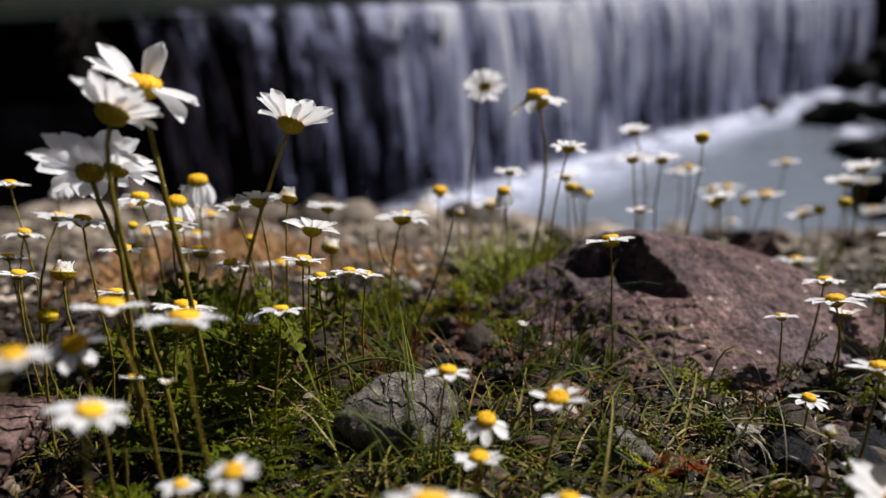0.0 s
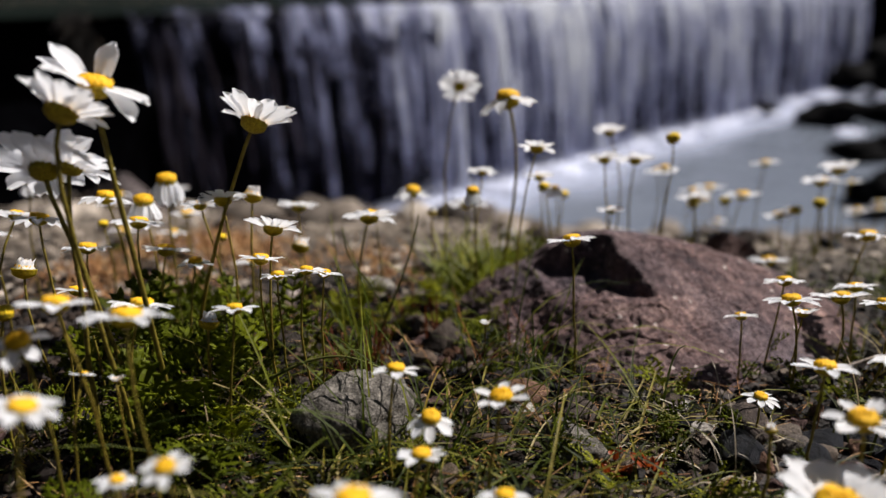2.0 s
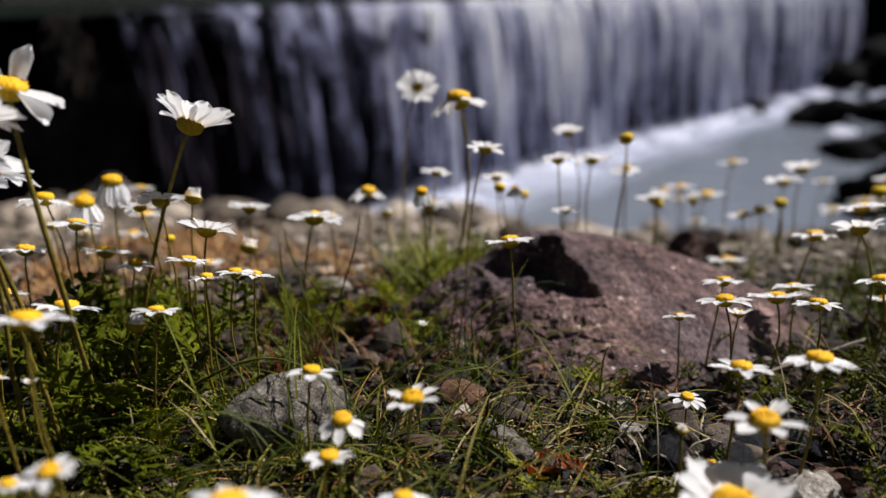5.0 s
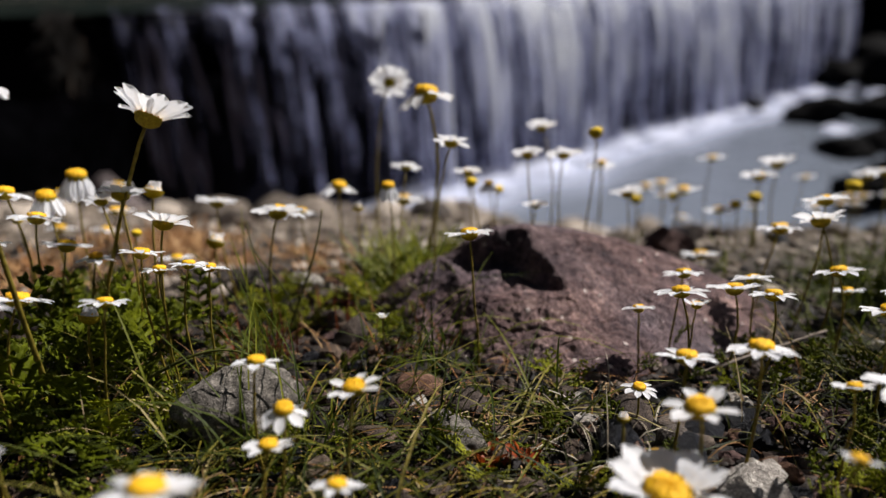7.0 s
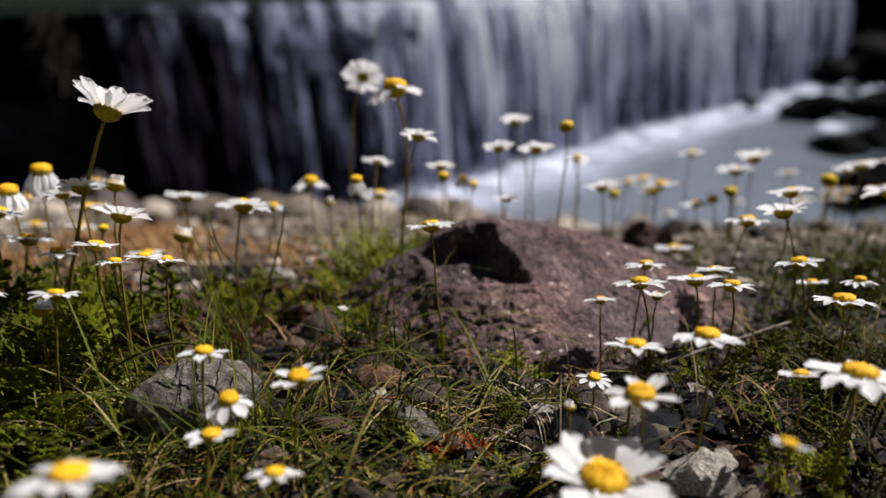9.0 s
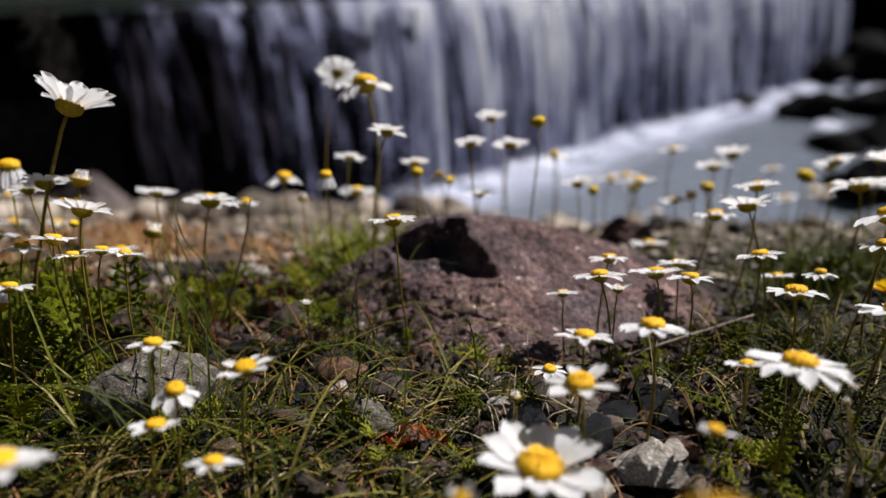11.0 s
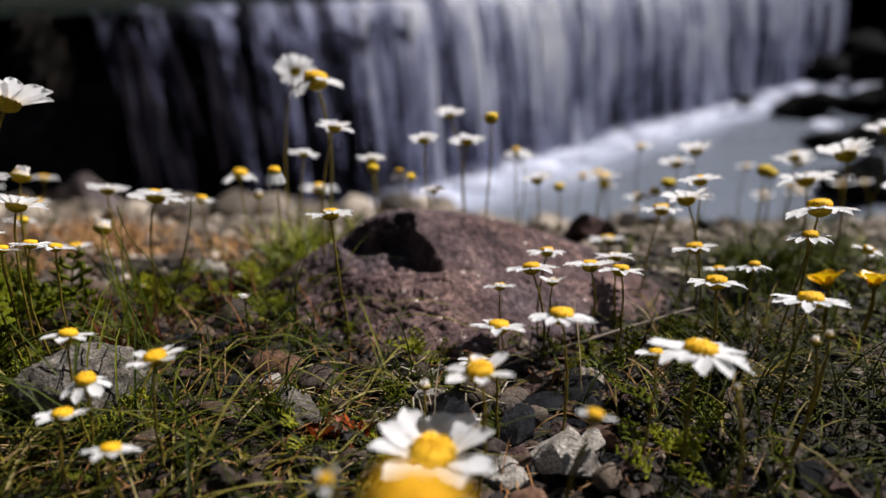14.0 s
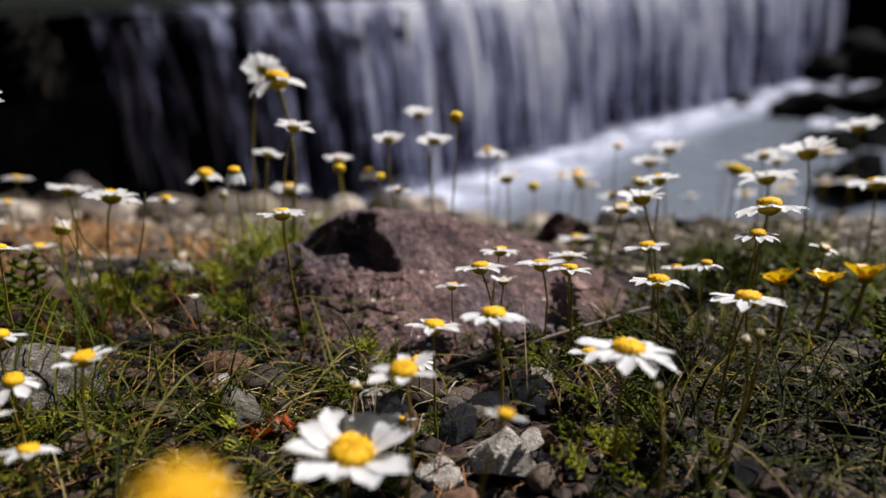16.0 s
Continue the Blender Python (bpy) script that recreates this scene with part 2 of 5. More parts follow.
def fall_material(name, lo, hi, seed):
    """Falling water: veils with dark gaps, x of the object runs along the lip, thinner towards the dry end."""
    m, n, l, p = shader(name)
    tc = n.new("ShaderNodeTexCoord")
    sep = n.new("ShaderNodeSeparateXYZ")
    l.new(tc.outputs["Object"], sep.inputs[0])
    broad = noise_node(n, l, 1.0, 3, 0.6, (4.6, 1, 0.3 + seed), warp=0.5)
    fine = noise_node(n, l, 1.0, 5, 0.7, (16, 1, 0.8 + seed), warp=0.35)
    split = noise_node(n, l, 1.0, 4, 0.65, (7.0, 1, 1.9), warp=0.7)
    rough_mix = n.new("ShaderNodeMix")
    rough_mix.inputs[0].default_value = 0.42
    l.new(broad, rough_mix.inputs[2])
    l.new(split, rough_mix.inputs[3])
    mixed = n.new("ShaderNodeMix")
    mixed.inputs[0].default_value = 0.5
    l.new(rough_mix.outputs[0], mixed.inputs[2])
    l.new(fine, mixed.inputs[3])
    strong = n.new("ShaderNodeMath")
    strong.operation = "MULTIPLY_ADD"
    strong.inputs[1].default_value = 1.9
    strong.inputs[2].default_value = -0.45
    l.new(mixed.outputs[0], strong.inputs[0])
    wet = n.new("ShaderNodeMapRange")
    wet.inputs["From Min"].default_value = -1.9
    wet.inputs["From Max"].default_value = 0.3
    wet.inputs["To Min"].default_value = -0.18
    wet.inputs["To Max"].default_value = 0.03
    l.new(sep.outputs["X"], wet.inputs["Value"])
    add = n.new("ShaderNodeMath")
    add.operation = "ADD"
    # water thins down the drop; the brighter sunlit top is put into colour
    thin = n.new("ShaderNodeMapRange")
    thin.inputs["From Min"].default_value = POOL_LEVEL
    thin.inputs["From Max"].default_value = LIP_LEVEL
    thin.inputs["To Min"].default_value = -0.075
    thin.inputs["To Max"].default_value = 0.05
    l.new(sep.outputs["Z"], thin.inputs["Value"])
    low = n.new("ShaderNodeMath")
    low.operation = "ADD"
    l.new(wet.outputs[0], low.inputs[0])
    l.new(thin.outputs[0], low.inputs[1])
    # broken white water at the lip, its glints painted into the colour
    lip = n.new("ShaderNodeMapRange")
    lip.inputs["From Min"].default_value = LIP_LEVEL - 0.20
    lip.inputs["From Max"].default_value = LIP_LEVEL
    l.new(sep.outputs["Z"], lip.inputs["Value"])
    patch = n.new("ShaderNodeMapRange")
    patch.inputs["From Min"].default_value = 0.48
    patch.inputs["From Max"].default_value = 0.62
    patch.inputs["To Max"].default_value = 0.17
    l.new(noise_node(n, l, 1.0, 3, 0.6, (6, 1, 3.0)), patch.inputs["Value"])
    crest = n.new("ShaderNodeMath")
    crest.operation = "MULTIPLY_ADD"
    l.new(lip.outputs[0], crest.inputs[0])
    l.new(patch.outputs[0], crest.inputs[1])
    l.new(strong.outputs[0], crest.inputs[2])
    l.new(crest.outputs[0], add.inputs[0])
    l.new(low.outputs[0], add.inputs[1])
    fac = n.new("ShaderNodeMapRange")
    fac.inputs["From Min"].default_value = lo
    fac.inputs["From Max"].default_value = hi
    fac.inputs["To Max"].default_value = 0.96
    l.new(add.outputs[0], fac.inputs["Value"])
    # lit folds and shaded troughs of the water are painted by this ramp
    col = ramp(n, l, add.outputs[0], [(0.42, (0.045, 0.046, 0.10)), (0.52, (0.175, 0.19, 0.33)), (0.60, (0.42, 0.455, 0.69)), (0.70, (0.86, 0.90, 1.0))])
    l.new(col, p.inputs["Base Color"])
    p.inputs["Roughness"].default_value = 0.35
    bump(n, l, mixed.outputs[0], 1.0, 0.25, p)
    trans = n.new("ShaderNodeBsdfTranslucent")
    l.new(col, trans.inputs[0])
    both = n.new("ShaderNodeMixShader")
    both.inputs[0].default_value = 0.3
    l.new(p.outputs[0], both.inputs[1])
    l.new(trans.outputs[0], both.inputs[2])
    clear = n.new("ShaderNodeBsdfTransparent")
    out = n.new("ShaderNodeMixShader")
    l.new(fac.outputs[0], out.inputs[0])
    l.new(clear.outputs[0], out.inputs[1])
    l.new(both.outputs[0], out.inputs[2])
    l.new(out.outputs[0], n["Material Output"].inputs[0])
    return m


FALL = fall_material("falling_water", 0.44, 0.54, 0.0)
FALL_BACK = fall_material("falling_water_behind", 0.38, 0.7, 0.13)
RIVULET = plant_material("rivulet_water", (0.015, 0.015, 0.035), (0.10, 0.10, 0.17), 5, 0.3, 0.0, 0.0)
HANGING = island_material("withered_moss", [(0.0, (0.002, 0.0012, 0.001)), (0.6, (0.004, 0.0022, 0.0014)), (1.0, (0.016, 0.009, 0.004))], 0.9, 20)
FOAM = stone_material("white_foam", (0.30, 0.33, 0.43), (0.46, 0.49, 0.62), (0.6, 0.63, 0.76), 5, 0.6, 0.0, 40)


# ---- building helpers ----
def mesh_of(name, verts, faces, material, smooth=True):
    me = bpy.data.meshes.new(name)
    me.from_pydata([tuple(v) for v in verts], [], faces)
    me.materials.append(material)
    if smooth:
        me.polygons.foreach_set("use_smooth", [True] * len(me.polygons))
    me.update()
    return me


def part(name, mesh, parent, m=None, label=""):
    ob = new(name, mesh)
    ob.parent = parent
    if m is not None:
        ob.matrix_basis = m
    return tagged(ob, label) if label else ob


def from_bmesh(name, bm, material, smooth=True):
    me = bpy.data.meshes.new(name)
    bm.to_mesh(me)
    bm.free()
    me.materials.append(material)
    if smooth:
        me.polygons.foreach_set("use_smooth", [True] * len(me.polygons))
    return me


def tube(points, radii, sides=6):
    """Verts and faces of a bent, tapered tube with closed ends."""
    verts, faces = [], []
    pts = [Vector(p) for p in points]
    for i, (p, r) in enumerate(zip(pts, radii)):
        d = (pts[min(i + 1, len(pts) - 1)] - pts[max(i - 1, 0)]).normalized()
        a = d.cross(Vector((0.3, 1, 0.1))).normalized()
        b = d.cross(a)
        for k in range(sides):
            w = 2 * math.pi * k / sides
            verts.append(p + r * (math.cos(w) * a + math.sin(w) * b))
    for i in range(len(pts) - 1):
        for k in range(sides):
            j = (k + 1) % sides
            faces.append((i * sides + k, i * sides + j, (i + 1) * sides + j, (i + 1) * sides + k))
    faces.append(tuple(range(sides))[::-1])
    faces.append(tuple((len(pts) - 1) * sides + k for k in range(sides)))
    return verts, faces


def rock_mesh(name, material, seed, flat=0.7, rough=0.25, level=3, facets=0.35, smooth=True):
    """A unit stone: worn ball with broken facets."""
    rng = random.Random(seed)
    bm = bmesh.new()
    bmesh.ops.create_icosphere(bm, subdivisions=level, radius=1)
    cuts = [(Vector((rng.uniform(-1, 1), rng.uniform(-1, 1), rng.uniform(-0.6, 1))).normalized(), rng.uniform(0.48, 0.82)) for _ in range(11)]
    off = Vector((seed * 3.1, seed * 1.7, 0))
    for v in bm.verts:
        c = v.co.copy()
        for nrm, d in cuts:
            over = c.dot(nrm) - d
            if over > 0:
                c -= nrm * over * (0.5 + facets)
        c *= 1 + rough * noise.fractal(c * 1.3 + off, 1.0, 2.0, 3) + 0.06 * noise.fractal(c * 6 + off, 0.9, 2.0, 3)
        v.co = Vector((c.x, c.y, c.z * flat))
    return from_bmesh(name, bm, material, smooth)


# ---- ground ----
def smoothstep(a, b, t):
    t = max(0.0, min(1.0, (t - a) / (b - a)))
    return t * t * (3 - 2 * t)


BANK_Y = (-60.0, -3.0, 0.2, 0.36, 0.5, 0.62, 1.0, 1.8, 2.5, 3.2, 4.0, 5.0)
BANK_Z = (1.5, 0.15, 0.0, -0.024, -0.052, -0.082, -0.205, -0.47, -0.85, -1.22, -1.45, -1.5)
WEIR_AT, WEIR_DIR, WEIR_OUT = Vector((0.0585, 4.29, 0)), Vector((0.7407, 0.6718, 0)), Vector((0.6718, -0.7407, 0))
LIP_Z, POOL_Z = -0.04, -1.164


def ground_z(x, y):
    """The gravel bank falls towards the pool; upstream of the weir lies the higher river bed."""
    q = (x - WEIR_AT.x) * WEIR_OUT.x + (y - WEIR_AT.y) * WEIR_OUT.y
    s = (x - WEIR_AT.x) * WEIR_DIR.x + (y - WEIR_AT.y) * WEIR_DIR.y
    z = float(np.interp(y, BANK_Y, BANK_Z))
    if q < -0.45:
        z = -0.4 + 1.4 * max(0.0, min(1.0, (-q - 14) / 10))
    z += 0.8 * max(0.0, min(1.0, (s - 8.2) / 3.0)) * (1.5 if q < 2 else 0.8)
    # the bank drops sooner towards the pool
    z -= (0.016 + 0.040 * smoothstep(-0.03, 0.2, (x - 0.05) / max(y, 0.3))) * min(y, 2.4) * smoothstep(0.40, 0.75, y)
    p = Vector((x, y, 0))
    z += 0.004 * noise.fractal(p * 22, 1.0, 2.0, 4) + 0.0015 * noise.noise(p * 160)
    far = min(1.0, max(0.0, math.hypot(x, y - 0.3) - 0.7))
    return z + far * 0.07 * noise.fractal(p * 1.7, 1.0, 2.0, 4)


def ground():
    def axis(centre, reach, n, power):
        k = np.linspace(-1, 1, n)
        return centre + np.sign(k) * np.abs(k) ** power * reach
    xs, ys = axis(0.08, 90, 240, 5.0), axis(0.3, 90, 240, 5.0)
    xs = np.unique(np.concatenate([xs, np.linspace(-0.35, 0.6, 120)]))
    ys = np.unique(np.concatenate([ys, np.linspace(0.02, 0.9, 120), np.linspace(0.9, 5, 40)]))
    verts = [(x, y, ground_z(x, y)) for y in ys for x in xs]
    nx = len(xs)
    faces = [(j * nx + i, j * nx + i + 1, (j + 1) * nx + i + 1, (j + 1) * nx + i) for j in range(len(ys) - 1) for i in range(nx - 1)]
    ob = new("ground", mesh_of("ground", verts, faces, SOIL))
    tagged(ob, "dark stony soil bank sloping down to a pool", "ground", kind="structure")


ground()


# ---- weir and water ----
def along(s, out, z):
    p = WEIR_AT + WEIR_DIR * s + WEIR_OUT * out
    return Vector((p.x, p.y, z))


WEIR_FRAME = Matrix(((WEIR_DIR.x, WEIR_OUT.x, 0, WEIR_AT.x), (WEIR_DIR.y, WEIR_OUT.y, 0, WEIR_AT.y), (0, 0, 1, 0), (0, 0, 0, 1)))


def sheet(name, us, vs, f, material):
    verts = [f(u, v) for v in vs for u in us]
    n = len(us)
    faces = [(j * n + i, j * n + i + 1, (j + 1) * n + i + 1, (j + 1) * n + i) for j in range(len(vs) - 1) for i in range(n - 1)]
    ob = new(name, mesh_of(name, verts, faces, material))
    ob.matrix_world = WEIR_FRAME
    return ob


def weir():
    h = LIP_Z - POOL_Z
    # wall: front face, crest and back in one profile, pushed in and out like old masonry
    profile = [(0.02, POOL_Z - 0.5)] + [(0.0 - 0.12 * k / 14, POOL_Z + (h - 0.03) * k / 14) for k in range(15)] + [(-0.3, LIP_Z - 0.02), (-0.5, LIP_Z - 0.05), (-0.55, LIP_Z - 0.6)]

    def face(u, v):
        out, z = profile[v]
        k = noise.fractal(Vector((u * 1.6, z * 2.2, 3.0)), 1.0, 2.0, 4)
        return (u, out + (0.07 if u > -0.8 else 0.025) * k - (0.015 if u < -1.2 else 0) * noise.noise(Vector((u * 3, z * 3, 9))), z + (0.02 * noise.noise(Vector((u * 2.5, 0, 1))) if z > LIP_Z - 0.1 else 0))
    ob = sheet("weir_wall", list(np.linspace(-5, 7.6, 200)), list(range(len(profile))), face, SHADED_WALL)
    tagged(ob, "wet stone weir wall, shade put into its black colour, under falling water", "weir", kind="structure")

    def veil(shift, amp, seed):
        def f(u, v):
            drop = v * v
            k = noise.fractal(Vector((u * 3.2, v * 0.8, seed)), 1.0, 2.0, 3)
            k2 = noise.noise(Vector((u * 11, v * 1.3, seed + 5)))
            out = shift - 0.1 + 0.16 * (1 - math.exp(-3 * v)) + 0.06 * drop + amp * (k * 0.6 + 0.35 * k2) * (0.25 + v)
            return (u, out, LIP_Z + 0.015 - h * (0.12 * v + 0.88 * v ** 1.4) + 0.012 * noise.noise(Vector((u * 5, seed, 0))))
        return f
    for name, shift, amp, seed, mat in (("water_veil_front", 0.1, 0.05, 2.0, FALL), ("water_veil_back", 0.05, 0.04, 7.0, FALL_BACK)):
        ob = sheet(name, list(np.linspace(-1.85, 7.05, 360)), list(np.linspace(0, 1, 22)), veil(shift, amp, seed), mat)
        tagged(ob, "thin white veil of water falling over the weir", "waterfall", kind="structure")

    def river(u, v):
        return (u, v, LIP_Z + 0.02 - (0.0 if v < -0.3 else 0.02) + 0.01 * noise.noise(Vector((u * 3, v * 3, 0))))
    ob = sheet("water_upstream", list(np.linspace(-20, 30, 160)), [-14, -9, -6, -4, -3, -2.2, -1.6, -1.1, -0.8, -0.5, -0.3, -0.15, -0.02], river, UPSTREAM)
    tagged(ob, "calm river water above the weir", "river", kind="structure")

    def pool(u, v):
        w = 0.03 * noise.fractal(Vector((u * 1.4, v * 1.8, 4)), 1.0, 2.0, 4) + 0.05 * math.exp(-3 * v) * noise.noise(Vector((u * 3, v * 4, 1)))
        return (u, v, POOL_Z + w)
    ob = sheet("water_pool", list(np.linspace(-6, 14, 220)), list(np.linspace(0, 1, 70) ** 1.5 * 9), pool, POOL)
    tagged(ob, "grey churned pool water below the weir", "pool", kind="structure")

    # foam: overlapping low lumps along the foot of the fall
    rng = random.Random(5)
    bm = bmesh.new()
    for _ in range(340):
        u = rng.uniform(-1.6, 7.4)
        out = abs(rng.gauss(0.0, 0.12)) + 0.05
        r = rng.uniform(0.03, 0.13) * (0.5 if u < -0.4 else 1)
        bmesh.ops.create_icosphere(bm, subdivisions=2, radius=1, matrix=pose(u, out, POOL_Z + 0.0, 0, 0, rng.uniform(0, 90)) @ Matrix.Diagonal((r * 1.9, r * 1.1, r * 0.45, 1)))
    # lone rivulets on the dry end of the wall
    verts, faces = [], []
    for _ in range(26):
        u, top, w = rng.uniform(-1.85, -0.1), 0.5 * rng.random() ** 1.5, rng.uniform(0.004, 0.016)
        end = min(1.0, top + rng.uniform(0.2, 0.55))
        bow, lean = rng.uniform(-0.05, 0.07), rng.uniform(-0.03, 0.1)
        base = len(verts)
        for i in range(13):
            v = top + (end - top) * i / 12
            c = u + lean * (v - top) + bow * math.sin(3.0 * (v - top)) + 0.012 * noise.noise(Vector((u * 9, v * 7, 2)))
            e = w * (0.25 + math.sin(math.pi * (0.08 + 0.9 * i / 12))) * (0.8 + 0.5 * noise.noise(Vector((u * 5, v * 9, 6))))
            z = LIP_Z - 0.03 - (h - 0.05) * v
            for k, q in ((-1, 0.0), (0, 0.022), (1, 0.0)):
                verts.append((c + k * e, 0.09 + q, z))
        for i in range(12):
            for k in range(2):
                a = base + i * 3 + k
                faces.append((a, a + 1, a + 4, a + 3))
    ob = new("rivulets", mesh_of("rivulets", verts, faces, RIVULET))
    ob.matrix_world = WEIR_FRAME
    tagged(ob, "thin rivulets running down the dark wall", "water", kind="stuff")

    # withered growth hanging over the crest at the dry end
    verts, faces = [], []
    for _ in range(130):
        u = -2.08 + rng.gauss(0, 0.03)
        p = Vector((u, 0.06 + abs(rng.gauss(0, 0.05)), LIP_Z + 0.03 - 0.26 * rng.random() ** 1.3))
        d = Vector((rng.uniform(-0.5, 0.5), rng.uniform(0, 0.5), rng.uniform(-1, 0.1))).normalized() * rng.uniform(0.05, 0.12)
        e = Vector((0.006, 0.002, 0))
        base = len(verts)
        verts.extend([p - e, p + e, p + d * 0.6 + e, p + d + Vector((0, 0, -0.02)), p + d * 0.6 - e])
        faces.append((base, base + 1, base + 2, base + 3, base + 4))
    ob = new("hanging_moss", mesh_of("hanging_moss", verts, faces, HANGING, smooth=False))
    ob.matrix_world = WEIR_FRAME
    tagged(ob, "brown withered moss hanging over the weir's crest", "moss", kind="stuff")

    # broken white water between the rocks at the far end
    for _ in range(26):
        x, y = rng.uniform(3.3, 5.6), rng.uniform(5.9, 8.9)
        q, r = Vector((x, y, 0)) - WEIR_AT, rng.uniform(0.05, 0.15)
        if y < 1.1 * x + 0.9:
            continue
        bmesh.ops.create_icosphere(bm, subdivisions=2, radius=1, matrix=pose(q.dot(WEIR_DIR), q.dot(WEIR_OUT), POOL_Z + 0.02 + 0.05 * (y - 6.5), 0, 0, rng.uniform(0, 90)) @ Matrix.Diagonal((r * 1.6, r * 1.0, r * 0.16, 1)))
    for v in bm.verts:
        v.co += 0.03 * noise.noise_vector(v.co * 9)
    ob = new("foam", from_bmesh("foam", bm, FOAM))
    ob.matrix_world = WEIR_FRAME
    tagged(ob, "white foam heaped at the foot of the waterfall", "foam", kind="stuff")


weir()


# ---- boulders and stones ----
def boulder():
    """The large purple-grey rock: a peaked dome with a long fall to one end and an undercut ledge below its peak."""
    ridge_x = (0.004, 0.02, 0.035, 0.05, 0.06, 0.072, 0.085, 0.11, 0.135, 0.16, 0.186, 0.207, 0.228)
    ridge_z = (-0.020, -0.006, 0.005, 0.0125, 0.0208, 0.0262, 0.0275, 0.0245, 0.0187, 0.0095, -0.0035, -0.0145, -0.030)
    foot_x = (0.004, 0.02, 0.035, 0.05, 0.075, 0.1, 0.115, 0.145, 0.17, 0.2, 0.228)
    foot_y = (0.285, 0.268, 0.252, 0.242, 0.228, 0.215, 0.218, 0.230, 0.244, 0.268, 0.300)
    back_y = (0.312, 0.335, 0.35, 0.36, 0.37, 0.376, 0.378, 0.376, 0.366, 0.345, 0.312)
    nx, ny = 430, 260
    pts = np.zeros((ny, nx, 3))
    for i in range(nx):
        x = 0.004 + 0.224 * i / (nx - 1)
        zr = float(np.interp(x, ridge_x, ridge_z))
        yf, yb = float(np.interp(x, foot_x, foot_y)), float(np.interp(x, foot_x, back_y))
        for j in range(ny):
            v = j / (ny - 1) * 2 - 1
            y = 0.305 + v * ((yb - 0.305) if v > 0 else (0.305 - yf))
            base = float(np.interp(y, BANK_Y, BANK_Z)) - 0.006
            s = 1 - abs(v)
            z = base + (max(zr, base) - base) * (1 - (1 - s) ** (1.25 if v < 0 else 1.8))
            # bowl broken out below the peak, walled at its back and at one side
            p = Vector((x, y, 0))
            wob = 0.0035 * noise.noise(p * 75 + Vector((0, 0, 4))) + 0.0022 * noise.noise(p * 300)
            e = 0.087 + 0.42 * (0.30 - y) - x + wob
            cut = smoothstep(0.0, 0.0045, e) * (1 - smoothstep(0.3022, 0.3058, y + 0.4 * wob))
            bowl = 0.0140 - 0.0065 * smoothstep(0.262, 0.278, y + wob) * smoothstep(0.046, 0.060, x) + 0.6 * wob
            z += cut * (min(z, bowl) - z)
            pts[j, i] = (x, y, z)
    du, dv = np.gradient(pts, axis=1), np.gradient(pts, axis=0)
    nrm = np.cross(du, dv)
    nrm /= np.linalg.norm(nrm, axis=2, keepdims=True) + 1e-12
    for j in range(ny):
        for i in range(nx):
            p = Vector(pts[j, i])
            rugged = 1 - smoothstep(0.075, 0.135, p.x + 0.5 * (p.y - 0.25))
            k = noise.fractal(p * 34 + Vector((3, 1, 2)), 1.0, 2.0, 3)
            lump = noise.fractal(p * 120 + Vector((9, 2, 5)), 0.9, 2.0, 3)
            pit = noise.noise(p * 300 + Vector((7, 0, 0)))
            grain = noise.noise(p * 700)
            crack = abs(noise.noise(Vector((p.x * 34 + 3, p.y * 60, p.z * 60))))
            d = 0.0016 * k + (0.0007 + 0.0006 * rugged) * lump + 0.00036 * grain - (0.0006 + 0.0006 * rugged) * max(0.0, pit - 0.2) * 1.5
            d -= (0.0006 + 0.0007 * rugged) * max(0.0, 1 - crack / 0.035)
            edge = min(i, nx - 1 - i, j, ny - 1 - j) / 14
            pts[j, i] += nrm[j, i] * d * min(1.0, edge)
    faces = [(j * nx + i, j * nx + i + 1, (j + 1) * nx + i + 1, (j + 1) * nx + i) for j in range(ny - 1) for i in range(nx - 1)]
    me = mesh_of("boulder", pts.reshape(-1, 3), faces, BOULDER)
    ob = new("boulder", me)
    tagged(ob, "large purple-grey rough boulder half sunk in gravel", "rock")


boulder()
STONES = [rock_mesh("stone", STONE, k + 1, 0.55 + 0.05 * (k % 5), 0.22, 3) for k in range(9)]


def stone(x, y, size, mesh, flat=1.0, sink=0.3, turn=None, label="rough grey stone lying on the gravel bank", name="stone", rng=random.Random(11)):
    ob = new(name, mesh)
    z = ground_z(x, y)
    ob.matrix_world = pose(x, y, z + size * flat * (0.55 - sink), rng.uniform(-12, 12), rng.uniform(-12, 12), rng.uniform(0, 360) if turn is None else turn) @ Matrix.Diagonal((size, size * rng.uniform(0.7, 1.0), size * flat, 1))
    return tagged(ob, label, "stone", group="loose stones on the bank")


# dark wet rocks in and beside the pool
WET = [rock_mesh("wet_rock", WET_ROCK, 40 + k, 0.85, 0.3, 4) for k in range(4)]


def wet_rock(x, y, z, sx, sz, k, turn=0.0):
    ob = new("wet_rock", WET[k % 4])
    ob.matrix_world = pose(x, y, z, 0, 0, turn) @ Matrix.Diagonal((sx, sx * 0.8, sz, 1))
    tagged(ob, "black wet boulder standing in white water", "rock", group="wet rocks in the pool")


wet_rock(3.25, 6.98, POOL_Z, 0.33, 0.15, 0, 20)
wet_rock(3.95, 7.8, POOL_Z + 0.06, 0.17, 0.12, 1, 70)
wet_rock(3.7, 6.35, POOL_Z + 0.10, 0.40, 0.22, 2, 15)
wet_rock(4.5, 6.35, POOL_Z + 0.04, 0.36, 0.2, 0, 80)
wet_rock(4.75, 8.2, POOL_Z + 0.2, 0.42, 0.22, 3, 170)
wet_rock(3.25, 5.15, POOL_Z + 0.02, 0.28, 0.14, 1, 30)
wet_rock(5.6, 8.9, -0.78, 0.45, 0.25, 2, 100)
